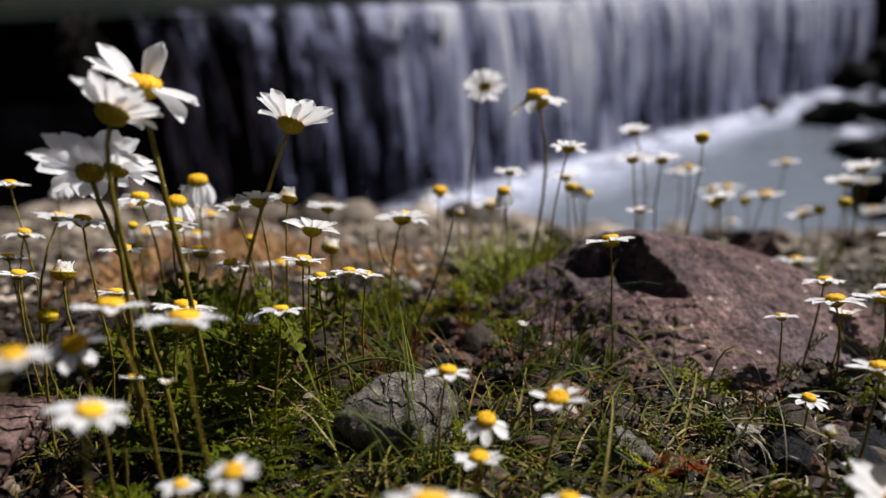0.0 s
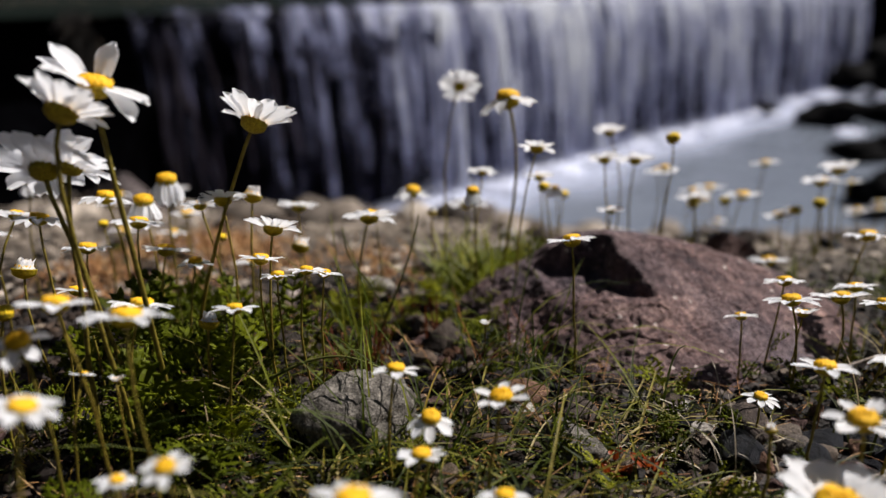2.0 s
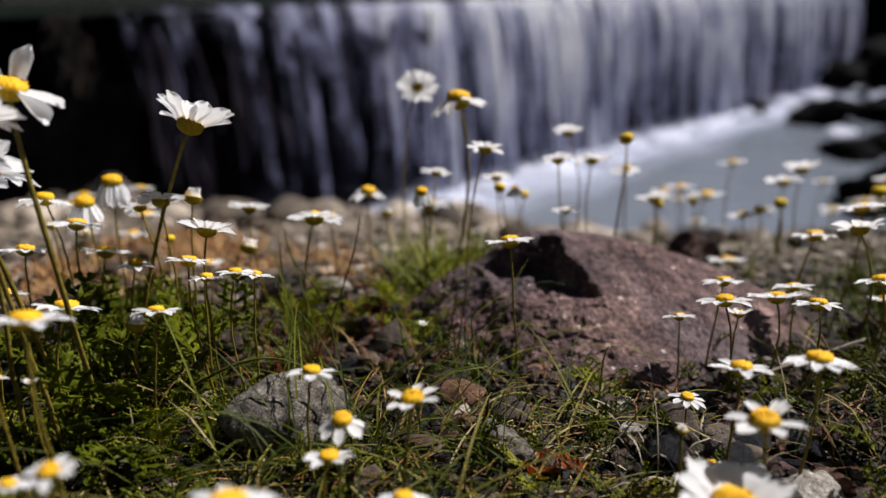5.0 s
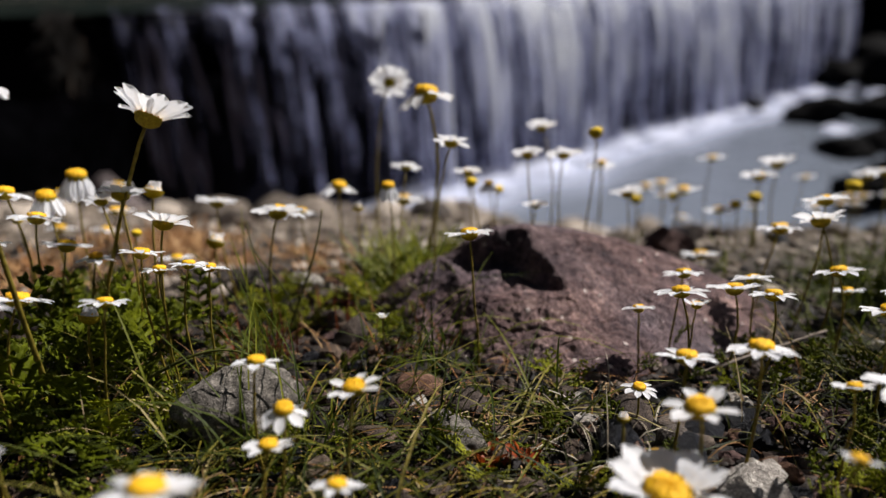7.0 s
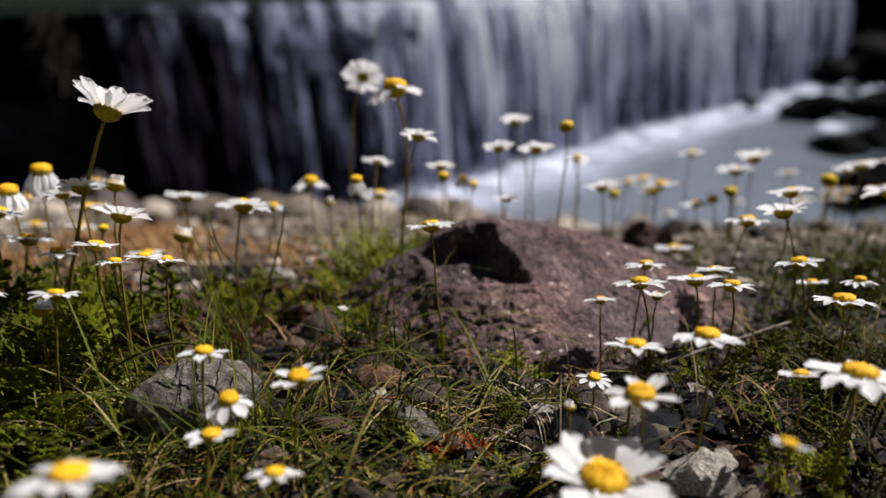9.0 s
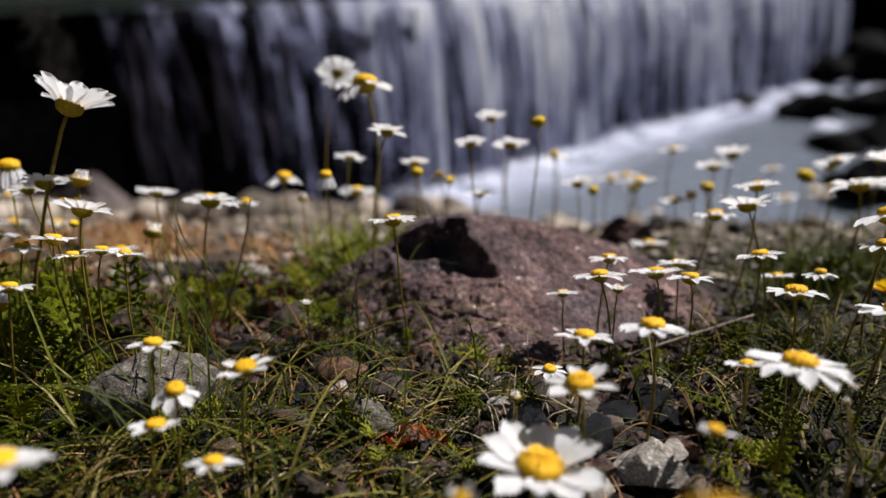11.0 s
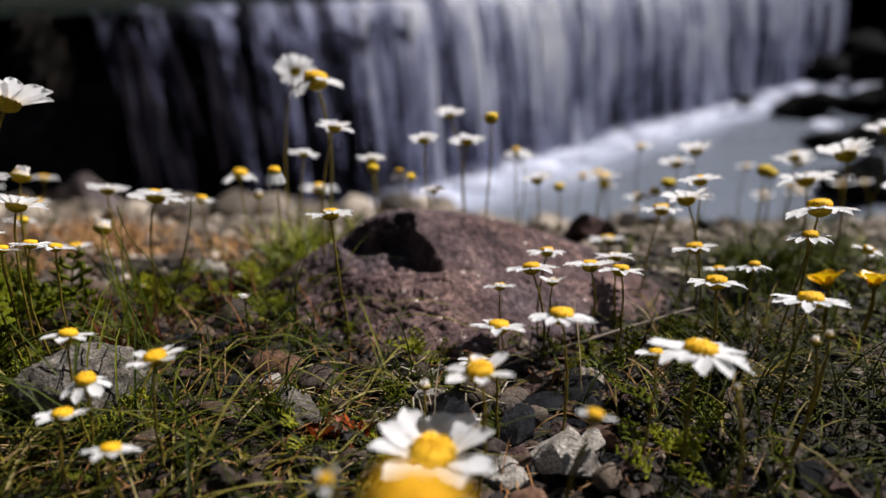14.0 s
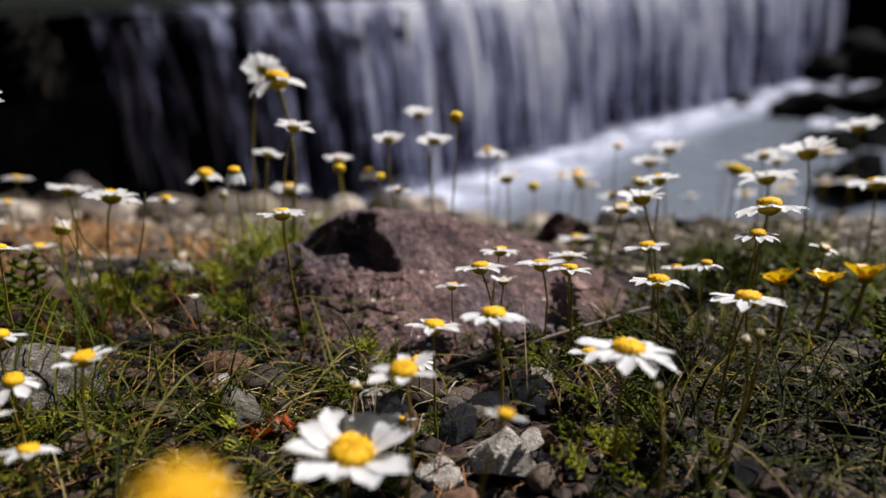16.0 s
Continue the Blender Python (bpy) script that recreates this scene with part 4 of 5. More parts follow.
def daisy(x, y, z, dia, lx=0.0, ly=0.0, cup=0, count=11, label="", reach=None, wild=7, spread=None, core=1.0, fat=0.0):
    if not label:
        label = "white daisy with drooping petals round a yellow disc" if cup < -40 else "white daisy seen in bloom with a domed yellow disc" if cup < 8 else "white daisy with upturned petals and a green calyx"
    size = dia * (1.65 if cup < -60 else 1.15 if abs(cup) > 24 else 1.0)
    r = size * RNG.uniform(0.15, 0.17)
    if count < 8:
        r = size * 0.175
    r *= core
    root, head = stalk("daisy", label, "flower", x, y, z, lx, ly, 0.00026 + 0.0088 * dia + (0.0002 if z > 0.08 else 0), "daisies", 2 if z > 0.02 else 1, reach)
    if spread:
        up = Vector((lx, ly, 1)).normalized()
        side = Vector((0, 1, 0)).cross(up).normalized()
        head = Matrix.Translation(head.translation) @ Matrix((side, up.cross(side), up)).transposed().to_4x4()
    part("calyx", CALYX_MESH, root, head @ Matrix.Scale(r * 0.98, 4))
    part("disc", DISCS[1 if cup < -10 else 0], root, head @ Matrix.Scale(r, 4))
    long = size / 2 - r * 0.75
    for k in range(len(spread) if spread else count):
        a = 360 * (k + RNG.uniform(-0.18, 0.18)) / count
        rise = cup + RNG.uniform(-wild, wild)
        if spread:
            a, rise = spread[k]
        m = head @ pose(0, 0, 0, 0, 0, a) @ pose(r * 0.78, 0, -0.0004, RNG.uniform(-9, 9), -rise, RNG.uniform(-4, 4))
        broad = fat or (1.05 if count > 8 else 1.2)
        part("petal", PETALS[RNG.randrange(8)], root, m @ Matrix.Diagonal((long * RNG.uniform(0.9, 1.07), long * broad * RNG.uniform(0.9, 1.1), long, 1)))
    return root


def daisy_bud(x, y, z, dia, lx, ly, cup, count):
    root, head = stalk("daisy_bud", "half-closed daisy bud, white over a green calyx", "flower bud", x, y, z, lx, ly, 0.00045, "daisies", 1)
    r = dia * 0.48
    part("calyx", CALYX_MESH, root, head @ Matrix.Scale(r, 4))
    part("disc", DISCS[0], root, head @ Matrix.Scale(r * 0.75, 4))
    for k in range(count):
        m = head @ pose(0, 0, 0, 0, 0, 360 * k / count) @ pose(r * 0.92, 0, 0, 0, -108, 0)
        part("petal", PETALS[k % 8], root, m @ Matrix.Diagonal((r * 1.05, r * 1.8, r * 2.2, 1)))
    return root


def spent_daisy(x, y, z, dia, lx, ly):
    root, head = stalk("spent_daisy", "spent daisy head, ochre-yellow dome without petals", "flower", x, y, z, lx, ly, 0.00045, "daisies", 1)
    r = dia * 0.33
    part("calyx", CALYX_MESH, root, head @ Matrix.Scale(r * 0.95, 4))
    part("disc", OLD_DISC, root, head @ Matrix.Scale(r, 4))
    return root


GOLD_PETAL = None


def buttercup(x, y, z, dia, lx, ly):
    global GOLD_PETAL
    if GOLD_PETAL is None:
        GOLD_PETAL = PETALS[3].copy()
        GOLD_PETAL.name = "gold_petal"
        GOLD_PETAL.materials[0] = GOLD
    root, head = stalk("yellow_flower", "bright yellow cup-shaped flower with broad petals", "flower", x, y, z, lx, ly, 0.0009, "yellow flowers", 2)
    r = dia * 0.14
    part("calyx", CALYX_MESH, root, head @ Matrix.Scale(r, 4))
    part("disc", DISCS[0], root, head @ Matrix.Scale(r, 4))
    for k in range(6):
        m = head @ pose(0, 0, 0, 0, 0, 60 * k + RNG.uniform(-8, 8)) @ pose(r * 0.5, 0, 0, RNG.uniform(-10, 10), -RNG.uniform(28, 50), 0)
        part("petal", GOLD_PETAL, root, m @ Matrix.Diagonal((dia * 0.5, dia * 0.95, dia * 0.5, 1)))
    return root


daisy(-0.0798, 0.1943, 0.1095, 0.0318, 0.18, 0.08, -6, 7, reach=(0.006, 0), spread=((166, 36), (180, 20), (75, 74), (-8, -12), (-20, -26), (250, 25)), core=0.72)
daisy(-0.0832, 0.1824, 0.1052, 0.0210, 0.32, 0.95, 30, 12, reach=(0.004, 0), wild=14, core=0.95)
daisy(-0.0976, 0.1940, 0.0872, 0.0301, -0.3, 1.2, 16, 15, reach=(0.012, 0.002), core=0.72)
daisy(-0.0908, 0.1949, 0.0879, 0.0249, 0.3, 0.8, 12, 13, core=0.8)
daisy(-0.0565, 0.2549, 0.0876, 0.0280, 0.25, 0.65, 30, 12, reach=(-0.034, -0.006), core=0.86, fat=0.95)
daisy(-0.1621, 0.2583, 0.0645, 0.0135, 0, 0.42, 0, 10)
daisy(-0.1051, 0.2903, 0.0558, 0.0152, 0, 0.1, -72, 11)
daisy(-0.1153, 0.2581, 0.0588, 0.0188, 0, 0.37, -15, 8)
daisy(-0.1049, 0.2656, 0.0548, 0.0129, 0.05, 0.1, -68, 11)
daisy(-0.1009, 0.2500, 0.0519, 0.0194, 0, 0.52, -5, 11)
daisy(-0.1158, 0.2060, 0.0700, 0.0132, 0, 0.62, 5, 11)
daisy(-0.1059, 0.2003, 0.0710, 0.0153, 0.05, 0.52, -10, 12)
daisy(-0.1569, 0.2515, 0.0476, 0.0145, 0, 0.47, -12, 9)
daisy(-0.1627, 0.2482, 0.0396, 0.0124, 0, 0.47, 0, 10)
daisy(-0.1403, 0.2184, 0.0461, 0.0128, 0.1, 0.42, 0, 10)
daisy(-0.1197, 0.2470, 0.0431, 0.0174, 0, 0.42, -5, 11)
daisy(-0.0934, 0.2524, 0.0401, 0.0179, 0, 0.57, 0, 11)
daisy(-0.0821, 0.2496, 0.0365, 0.0146, 0, 0.15, -10, 9)
daisy_bud(-0.1255, 0.2180, 0.0472, 0.0073, 0.1, 0.4, 60, 9)
daisy(-0.0699, 0.2521, 0.0602, 0.0183, 0, 0.55, 15, 12)
daisy(-0.0814, 0.2599, 0.0553, 0.0152, -0.2, 0.55, 8, 11)
daisy_bud(-0.0614, 0.2605, 0.0591, 0.0072, 0.2, 0.4, 75, 10)
daisy(-0.0470, 0.2305, 0.0572, 0.0198, 0.1, 0.6, 15, 12)
daisy(-0.0561, 0.3143, 0.0364, 0.0194, 0, 0.55, 12, 12)
daisy(-0.0459, 0.2082, 0.0554, 0.0137, 0.05, 0.47, 5, 10)
daisy(-0.0412, 0.2081, 0.0500, 0.0113, 0, 0.42, 0, 10)
daisy(-0.0323, 0.2090, 0.0513, 0.0125, 0, 0.37, 0, 11)
daisy(-0.0279, 0.2143, 0.0480, 0.0129, 0.1, 0.37, -4, 10)
daisy(-0.0200, 0.2790, 0.0442, 0.0229, 0, 0.57, 0, 12)
daisy(-0.0240, 0.3438, 0.0219, 0.0188, 0, 0.37, -8, 9)
daisy(-0.0485, 0.1865, 0.0495, 0.0138, -0.05, 0.52, 0, 8)
daisy_bud(-0.0611, 0.1998, 0.0381, 0.0061, 0.1, 0.4, 60, 9)
daisy(-0.0768, 0.1524, 0.0680, 0.0168, -0.05, 0.47, 0, 10)
daisy(-0.0589, 0.1471, 0.0676, 0.0190, 0, 0.42, 2, 12)
daisy(-0.0786, 0.1955, 0.0460, 0.0198, 0.1, 0.47, 0, 10)
spent_daisy(-0.1135, 0.1866, 0.0475, 0.0079, 0, 0.3)
daisy(-0.0700, 0.1086, 0.0815, 0.0122, 0, 0.32, 0, 9)
daisy(-0.0831, 0.1463, 0.0617, 0.0140, 0, -0.2, -20, 6)
daisy(-0.0666, 0.1194, 0.0636, 0.0151, 0.2, 0.32, 0, 9)
daisy(-0.0418, 0.1175, 0.0519, 0.0103, 0, 0, 0, 7)
daisy(-0.0545, 0.1232, 0.0440, 0.0082, 0.1, 0.32, 0, 9)
daisy(-0.0058, 0.1075, 0.0531, 0.0190, 0, 0.42, -2, 11)
daisy(0.0229, 0.1300, 0.0341, 0.0126, 0, 0.48, 0, 9)
daisy(-0.0023, 0.1669, 0.0422, 0.0128, 0.05, 0.34, -8, 6)
daisy(0.0069, 0.1542, 0.0362, 0.0116, 0, 0.1, -32, 7)
daisy(0.0048, 0.1452, 0.0326, 0.0126, 0, 0.32, 2, 7)
daisy(0.0241, 0.1562, 0.0412, 0.0152, -0.15, 0.15, 5, 6, wild=12)
daisy(0.1064, 0.1902, 0.0181, 0.0115, 0.1, 0.1, -10, 9)
daisy(0.0196, 0.3973, 0.0785, 0.0235, 0, 1.8, 6, 15, core=0.78)
daisy(0.0402, 0.3354, 0.0822, 0.0261, 0, 0.32, -25, 7, wild=20)
daisy(0.0513, 0.3087, 0.0658, 0.0177, 0.1, 0.6, 10, 11)
daisy(0.0300, 0.3453, 0.0449, 0.0168, 0.1, 0.52, 0, 10)
daisy(-0.0050, 0.3522, 0.0323, 0.0179, 0.1, 0.1, -25, 6, wild=18)
daisy(0.0234, 0.3062, 0.0467, 0.0100, 0, 0.1, -78, 11)
daisy_bud(0.0048, 0.3459, 0.0233, 0.0052, 0, 0.3, 70, 9)
daisy(0.1056, 0.4020, 0.0524, 0.0193, 0, 0.55, 20, 12)
daisy(0.0907, 0.3474, 0.0508, 0.0174, 0, 0.62, 12, 12)
daisy(0.1139, 0.3737, 0.0439, 0.0212, 0, 0.62, 5, 11)
spent_daisy(0.1247, 0.3501, 0.0607, 0.0098, -0.2, 0.5)
daisy(0.1476, 0.4241, 0.0253, 0.0173, 0, 0.52, -20, 8)
daisy(0.1566, 0.3937, 0.0156, 0.0212, 0, 0.62, 15, 11)
daisy(0.0952, 0.3407, 0.0263, 0.0141, 0, 0.52, 5, 10)
spent_daisy(0.0633, 0.3594, 0.0324, 0.0088, 0, 0.4)
spent_daisy(0.0816, 0.4000, 0.0156, 0.0086, 0, 0.4)
daisy(0.0566, 0.2451, 0.0475, 0.0182, -0.1, 0.47, 0, 9)
daisy(0.2724, 0.4524, 0.0174, 0.0252, 0, 0.5, 20, 12)
daisy(0.1947, 0.3692, -0.0129, 0.0222, 0, 0.42, 0, 11)
daisy(0.1374, 0.2463, 0.0311, 0.0150, 0, 0.52, 0, 12)
daisy(0.1280, 0.2229, 0.0348, 0.0186, -0.08, 0.37, 0, 10)
daisy(0.1509, 0.2326, 0.0311, 0.0191, 0, 0.52, 8, 11)
daisy(0.1627, 0.2437, 0.0298, 0.0157, 0, 0.52, 5, 12)
daisy(0.1581, 0.2193, 0.0352, 0.0161, 0.05, 0.42, -2, 10)
daisy(0.1187, 0.2363, 0.0215, 0.0126, 0, 0.57, 4, 11)
daisy(0.1369, 0.2294, 0.0263, 0.0099, 0, 0.4, 25, 9)
daisy(0.1114, 0.1714, 0.0403, 0.0163, 0, 0.37, 5, 10)
daisy(0.1268, 0.1638, 0.0476, 0.0179, 0.05, 0.3, -8, 12)
daisy(0.1041, 0.1429, 0.0443, 0.0179, -0.1, 0.1, 5, 6)
daisy(0.1968, 0.2948, 0.0308, 0.0199, 0, 0.44, 0, 10)
daisy(0.1578, 0.1488, 0.0453, 0.0251, 0.1, 0.28, -4, 13)
daisy(0.1518, 0.1615, 0.0373, 0.0111, -0.1, 0.42, 12, 9)
daisy(0.0930, 0.1275, 0.0334, 0.0288, 0.04, 0.05, 16, 10, wild=12, core=1.08, fat=1.25)
daisy(0.0747, 0.0996, 0.0511, 0.0076, -0.3, 0, 10, 5, wild=25)
daisy(0.1248, 0.1182, 0.0498, 0.0094, 0.2, 0.32, 5, 3, wild=15)
daisy(0.1987, 0.1756, 0.0451, 0.0204, 0.05, 0.32, -4, 11)
daisy(0.1789, 0.1918, 0.0433, 0.0178, 0, 0.32, -4, 10)
daisy(0.2115, 0.2335, 0.0301, 0.0124, 0, 0.32, -20, 11)
daisy(0.1903, 0.2378, 0.0356, 0.0176, -0.15, 0.42, 0, 10)
daisy(0.2191, 0.2158, 0.0485, 0.0150, 0, 0.15, -10, 9)
daisy(0.2282, 0.2288, 0.0536, 0.0235, 0, 0.42, -14, 11)
daisy(0.2088, 0.2860, 0.0467, 0.0193, 0, 0.55, 5, 11)
daisy(0.1947, 0.2629, 0.0460, 0.0201, 0, 0.62, 15, 9)
buttercup(0.2448, 0.2407, 0.0184, 0.0150, -0.2, 0.4)
buttercup(0.2569, 0.2321, 0.0222, 0.0141, 0.1, 0.3)
buttercup(0.2837, 0.2502, 0.0152, 0.0179, 0.1, 0.3)
daisy(0.0756, 0.3954, 0.0207, 0.0133, 0, 0.1, -50, 10)
daisy(0.1567, 0.4661, 0.0124, 0.0175, 0, 0.42, -10, 9)
spent_daisy(0.1837, 0.4633, -0.0110, 0.0111, 0, 0.3)
spent_daisy(0.2303, 0.5197, -0.0274, 0.0115, 0, 0.3)
daisy(0.0255, 0.4107, 0.0062, 0.0250, 0, 0.52, 0, 10)
daisy(0.0622, 0.3684, 0.0355, 0.0168, 0, 0.62, 8, 10)
spent_daisy(0.2388, 0.4088, 0.0083, 0.0090, 0, 0.3)
daisy(0.2125, 0.2632, 0.0153, 0.0136, 0, 0.42, 4, 10)
daisy(0.3759, 0.4186, 0.0386, 0.0261, 0.1, 0.6, 12, 12)
daisy(0.2887, 0.3168, 0.0496, 0.0265, 0, 0.6, 22, 11)
daisy(0.3917, 0.5369, -0.0147, 0.0251, 0, 0.62, 10, 10)
daisy(0.2642, 0.3030, 0.0415, 0.0257, 0, 0.62, 3, 12)
spent_daisy(0.2997, 0.4102, 0.0146, 0.0125, 0, 0.3)
daisy(0.3268, 0.3199, 0.0330, 0.0260, 0, 0.52, 0, 11)
daisy(0.2670, 0.2539, 0.0270, 0.0123, 0.75, 0.42, 0, 4)
daisy(0.0915, 0.0482, 0.0922, 0.0136, 0, -0.05, -72, 11, core=1.05)
daisy(0.0254, 0.2320, 0.0202, 0.0057, 0, 0.3, 50, 8)
daisy(-0.0808, 0.1631, 0.0428, 0.0070, 0, 0.62, 10, 8)
daisy(-0.0723, 0.1625, 0.0415, 0.0048, 0, 0.5, 45, 8)
daisy(-0.1090, 0.2162, 0.0406, 0.0128, 0, 0.52, 0, 9)
spent_daisy(-0.1398, 0.2994, 0.0329, 0.0060, 0, 0.3)
spent_daisy(-0.0876, 0.2972, 0.0277, 0.0060, 0, 0.3)
daisy_bud(-0.0528, 0.2959, 0.0245, 0.0080, 0.2, 0.5, 50, 8)
spent_daisy(0.2451, 0.4439, -0.0087, 0.0104, 0, 0.3)
spent_daisy(0.2441, 0.4170, 0.0049, 0.0111, 0, 0.3)
daisy(0.2339, 0.4428, -0.0114, 0.0205, 0, 0.52, 0, 9)
daisy(-0.1721, 0.3065, 0.0501, 0.0099, 0, 0.1, -70, 9)
daisy_bud(0.0911, 0.1553, 0.0325, 0.0031, 0, 0.3, 70, 7)
daisy_bud(0.1888, 0.1543, 0.0445, 0.0025, 0, 0.3, 70, 7)
daisy_bud(0.1604, 0.1338, 0.0450, 0.0017, 0, 0.3, 70, 7)
daisy(0.1022, 0.1591, 0.0186, 0.0089, 0, 0.42, 0, 5)
spent_daisy(0.3206, 0.4411, 0.0035, 0.0112, 0, 0.3)
daisy(0.3089, 0.3971, 0.0273, 0.0232, 0, 0.52, 5, 10)
daisy_bud(0.1925, 0.1551, 0.0458, 0.0023, 0, 0.3, 70, 7)


# ---- foliage, grass and litter ----
def feathery_clump(x, y, size, count, seed, label="dense feathery green daisy foliage low over the gravel", meshes=None, flat=0.5):
    rng = random.Random(seed)
    root = new("daisy_foliage")
    root.empty_display_size = 0.01
    root.location = (x, y, ground_z(x, y))
    tagged(root, label, "foliage", group="feathery leaf clumps")
    for k in range(count):
        a, r = rng.uniform(0, 360), size * math.sqrt(rng.random()) * 0.7
        h = size * flat * rng.random() * (1.1 - r / size)
        m = pose(r * math.cos(radians(a)), r * math.sin(radians(a)), h) @ pose(0, 0, 0, rng.uniform(-35, 35), -rng.uniform(5, 75), a + rng.uniform(-60, 60)) @ Matrix.Scale(size * rng.uniform(0.6, 1.15), 4)
        part("leaf", (meshes or LEAVES)[k % len(meshes or LEAVES)], root, m)
    return root


def foliage():
    rng = random.Random(91)
    # the green cushion under the tall daisies
    for k in range(16):
        x, y = rng.uniform(-0.118, -0.050), rng.uniform(0.19, 0.25)
        if x < -0.07 and y < 0.212:
            continue
        feathery_clump(x, y, rng.uniform(0.016, 0.025), 8, k, flat=1.1)
    for k in range(6):
        feathery_clump(rng.uniform(-0.13, -0.085), rng.uniform(0.215, 0.30), rng.uniform(0.012, 0.018), 14, 40 + k, flat=0.9)
    for k in range(10):
        feathery_clump(rng.uniform(-0.100, -0.042), rng.uniform(0.160, 0.198), rng.uniform(0.010, 0.015), 9, 240 + k, "low feathery green leaves under the tall daisies", YOUNG_LEAVES if k % 3 == 0 else None, flat=0.8)
    # behind the boulder's end and along the grass on the other side
    for k in range(5):
        feathery_clump(rng.uniform(0.012, 0.06), rng.uniform(0.315, 0.37), rng.uniform(0.014, 0.02), 10, 60 + k, flat=1.2)
    for k in range(5):
        feathery_clump(rng.uniform(0.16, 0.24), rng.uniform(0.16, 0.24), rng.uniform(0.009, 0.013), 7, 80 + k, flat=0.8)
    # tall growth added just beyond the turf to shade the near ground
    for k in range(13):
        feathery_clump(rng.uniform(0.268, 0.305), rng.uniform(0.165, 0.215), rng.uniform(0.014, 0.019), 14, 200 + k, "tall dense feathery foliage added beside the turf to shade it", flat=2.0)
    for k in range(9):
        feathery_clump(rng.uniform(0.232, 0.31), rng.uniform(0.23, 0.34), rng.uniform(0.010, 0.015), 8, 110 + k, flat=0.6)
    feathery_clump(0.157, 0.153, 0.010, 12, 79, "fresh light green feathery leaves in the gravel", YOUNG_LEAVES, 0.8)
    for k, (x, y) in enumerate(((0.14, 0.221), (0.151, 0.228), (0.169, 0.234))):
        feathery_clump(x, y - 0.006, 0.0058, 7, 180 + k, "fresh light green feathery leaves at the boulder's foot", YOUNG_LEAVES, 1.0)
    for k in range(16):
        feathery_clump(rng.uniform(-0.04, 0.1), rng.uniform(0.16, 0.29), rng.uniform(0.007, 0.011), 9, 140 + k, "small feathery green seedling in the gravel", YOUNG_LEAVES if k % 2 else None, flat=0.7)
    for k in range(14):
        feathery_clump(rng.uniform(-0.04, 0.045), rng.uniform(0.245, 0.33), rng.uniform(0.008, 0.013), 8, 220 + k, "yellow-green upright seedling in the gravel", YOUNG_LEAVES, 1.4)
    feathery_clump(0.069, 0.1745, 0.0052, 14, 170, "small red and orange-leaved seedling in the gravel", RED_LEAVES, 1.0)
    feathery_clump(0.061, 0.1765, 0.0052, 16, 171, "small red and orange-leaved seedling in the gravel", RED_LEAVES, 1.0)
    feathery_clump(-0.09, 0.105, 0.009, 8, 172, "small rust-red leaf rosette beside a stone", RED_LEAVES, 0.5)


foliage()


def blades(name, label, material, count, place, long, wide, droop, seed, lie=0.0):
    """One sheet of stuff: bent, tapered, folded blades."""
    rng = random.Random(seed)
    verts, faces = [], []
    for _ in range(count):
        x, y = place(rng)
        z = ground_z(x, y) - 0.001
        ln = long * rng.uniform(0.5, 1.25)
        a = rng.uniform(0, 6.28)
        d = Vector((math.cos(a), math.sin(a), 0))
        side = Vector((-d.y, d.x, 0))
        rise = rng.uniform(0.15, 0.75) if rng.random() < lie else rng.uniform(0.8, 1.5)
        bend = droop * rng.uniform(0.3, 1.4)
        sway = rng.uniform(-0.35, 0.35)
        w = wide * rng.uniform(0.7, 1.3)
        base, p, ang = len(verts), Vector((x, y, z)), rise
        n = 7
        for i in range(n):
            t = i / (n - 1)
            e = w * (1 - t) ** 0.6 + 0.00004
            verts.extend([p - side * e, p + Vector((0, 0, -e * 0.5)) * math.cos(ang), p + side * e])
            p = p + (d * math.cos(ang) + Vector((0, 0, 1)) * math.sin(ang) + side * sway * t) * ln / (n - 1)
            if p.z < ground_z(p.x, p.y) + 0.0006:
                p.z = ground_z(p.x, p.y) + 0.0006 + 0.001 * rng.random()
            ang -= bend / (n - 1)
        for i in range(n - 1):
            for j in range(2):
                k = base + i * 3 + j
                faces.append((k, k + 1, k + 4, k + 3))
    ob = new(name, mesh_of(name, verts, faces, material))
    tagged(ob, label, "grass", kind="stuff")


def spot(x0, x1, y0, y1):
    return lambda rng: (rng.uniform(x0, x1), rng.uniform(y0, y1))


def tufts(x0, x1, y0, y1, n, spread, seed):
    r = random.Random(seed)
    centres = []
    while len(centres) < n:
        c = (r.uniform(x0, x1), r.uniform(y0, y1))
        # bare ground is left round the red seedling and the pale stones
        if math.hypot(c[0] - 0.062, c[1] - 0.172) > 0.014 and math.hypot(c[0] - 0.122, c[1] - 0.165) > 0.022:
            centres.append(c)

    def place(rng):
        cx, cy = centres[rng.randrange(n)]
        return cx + rng.gauss(0, spread), cy + rng.gauss(0, spread)
    return place


TWIG_PALE = island_material("dead_grass", [(0.0, (0.2, 0.15, 0.09)), (1.0, (0.5, 0.45, 0.36))], 0.7, 300, 0.2)
TALL_GRASS = island_material("tall_grass", [(0.0, (0.022, 0.035, 0.005)), (0.6, (0.075, 0.095, 0.010)), (1.0, (0.18, 0.185, 0.02))], 0.5, 300, 0.4, 0.12)
LIGHT_GRASS = island_material("light_grass", [(0.0, (0.081, 0.108, 0.0054)), (0.5, (0.20, 0.235, 0.012)), (1.0, (0.37, 0.36, 0.035))], 0.5, 300, 0.4)
blades("grass_mat", "tangled fine green and straw-coloured grass mat", GRASS, 620, tufts(-0.03, 0.085, 0.140, 0.210, 24, 0.006, 1), 0.037, 0.00034, 2.4, 1, 0.92)
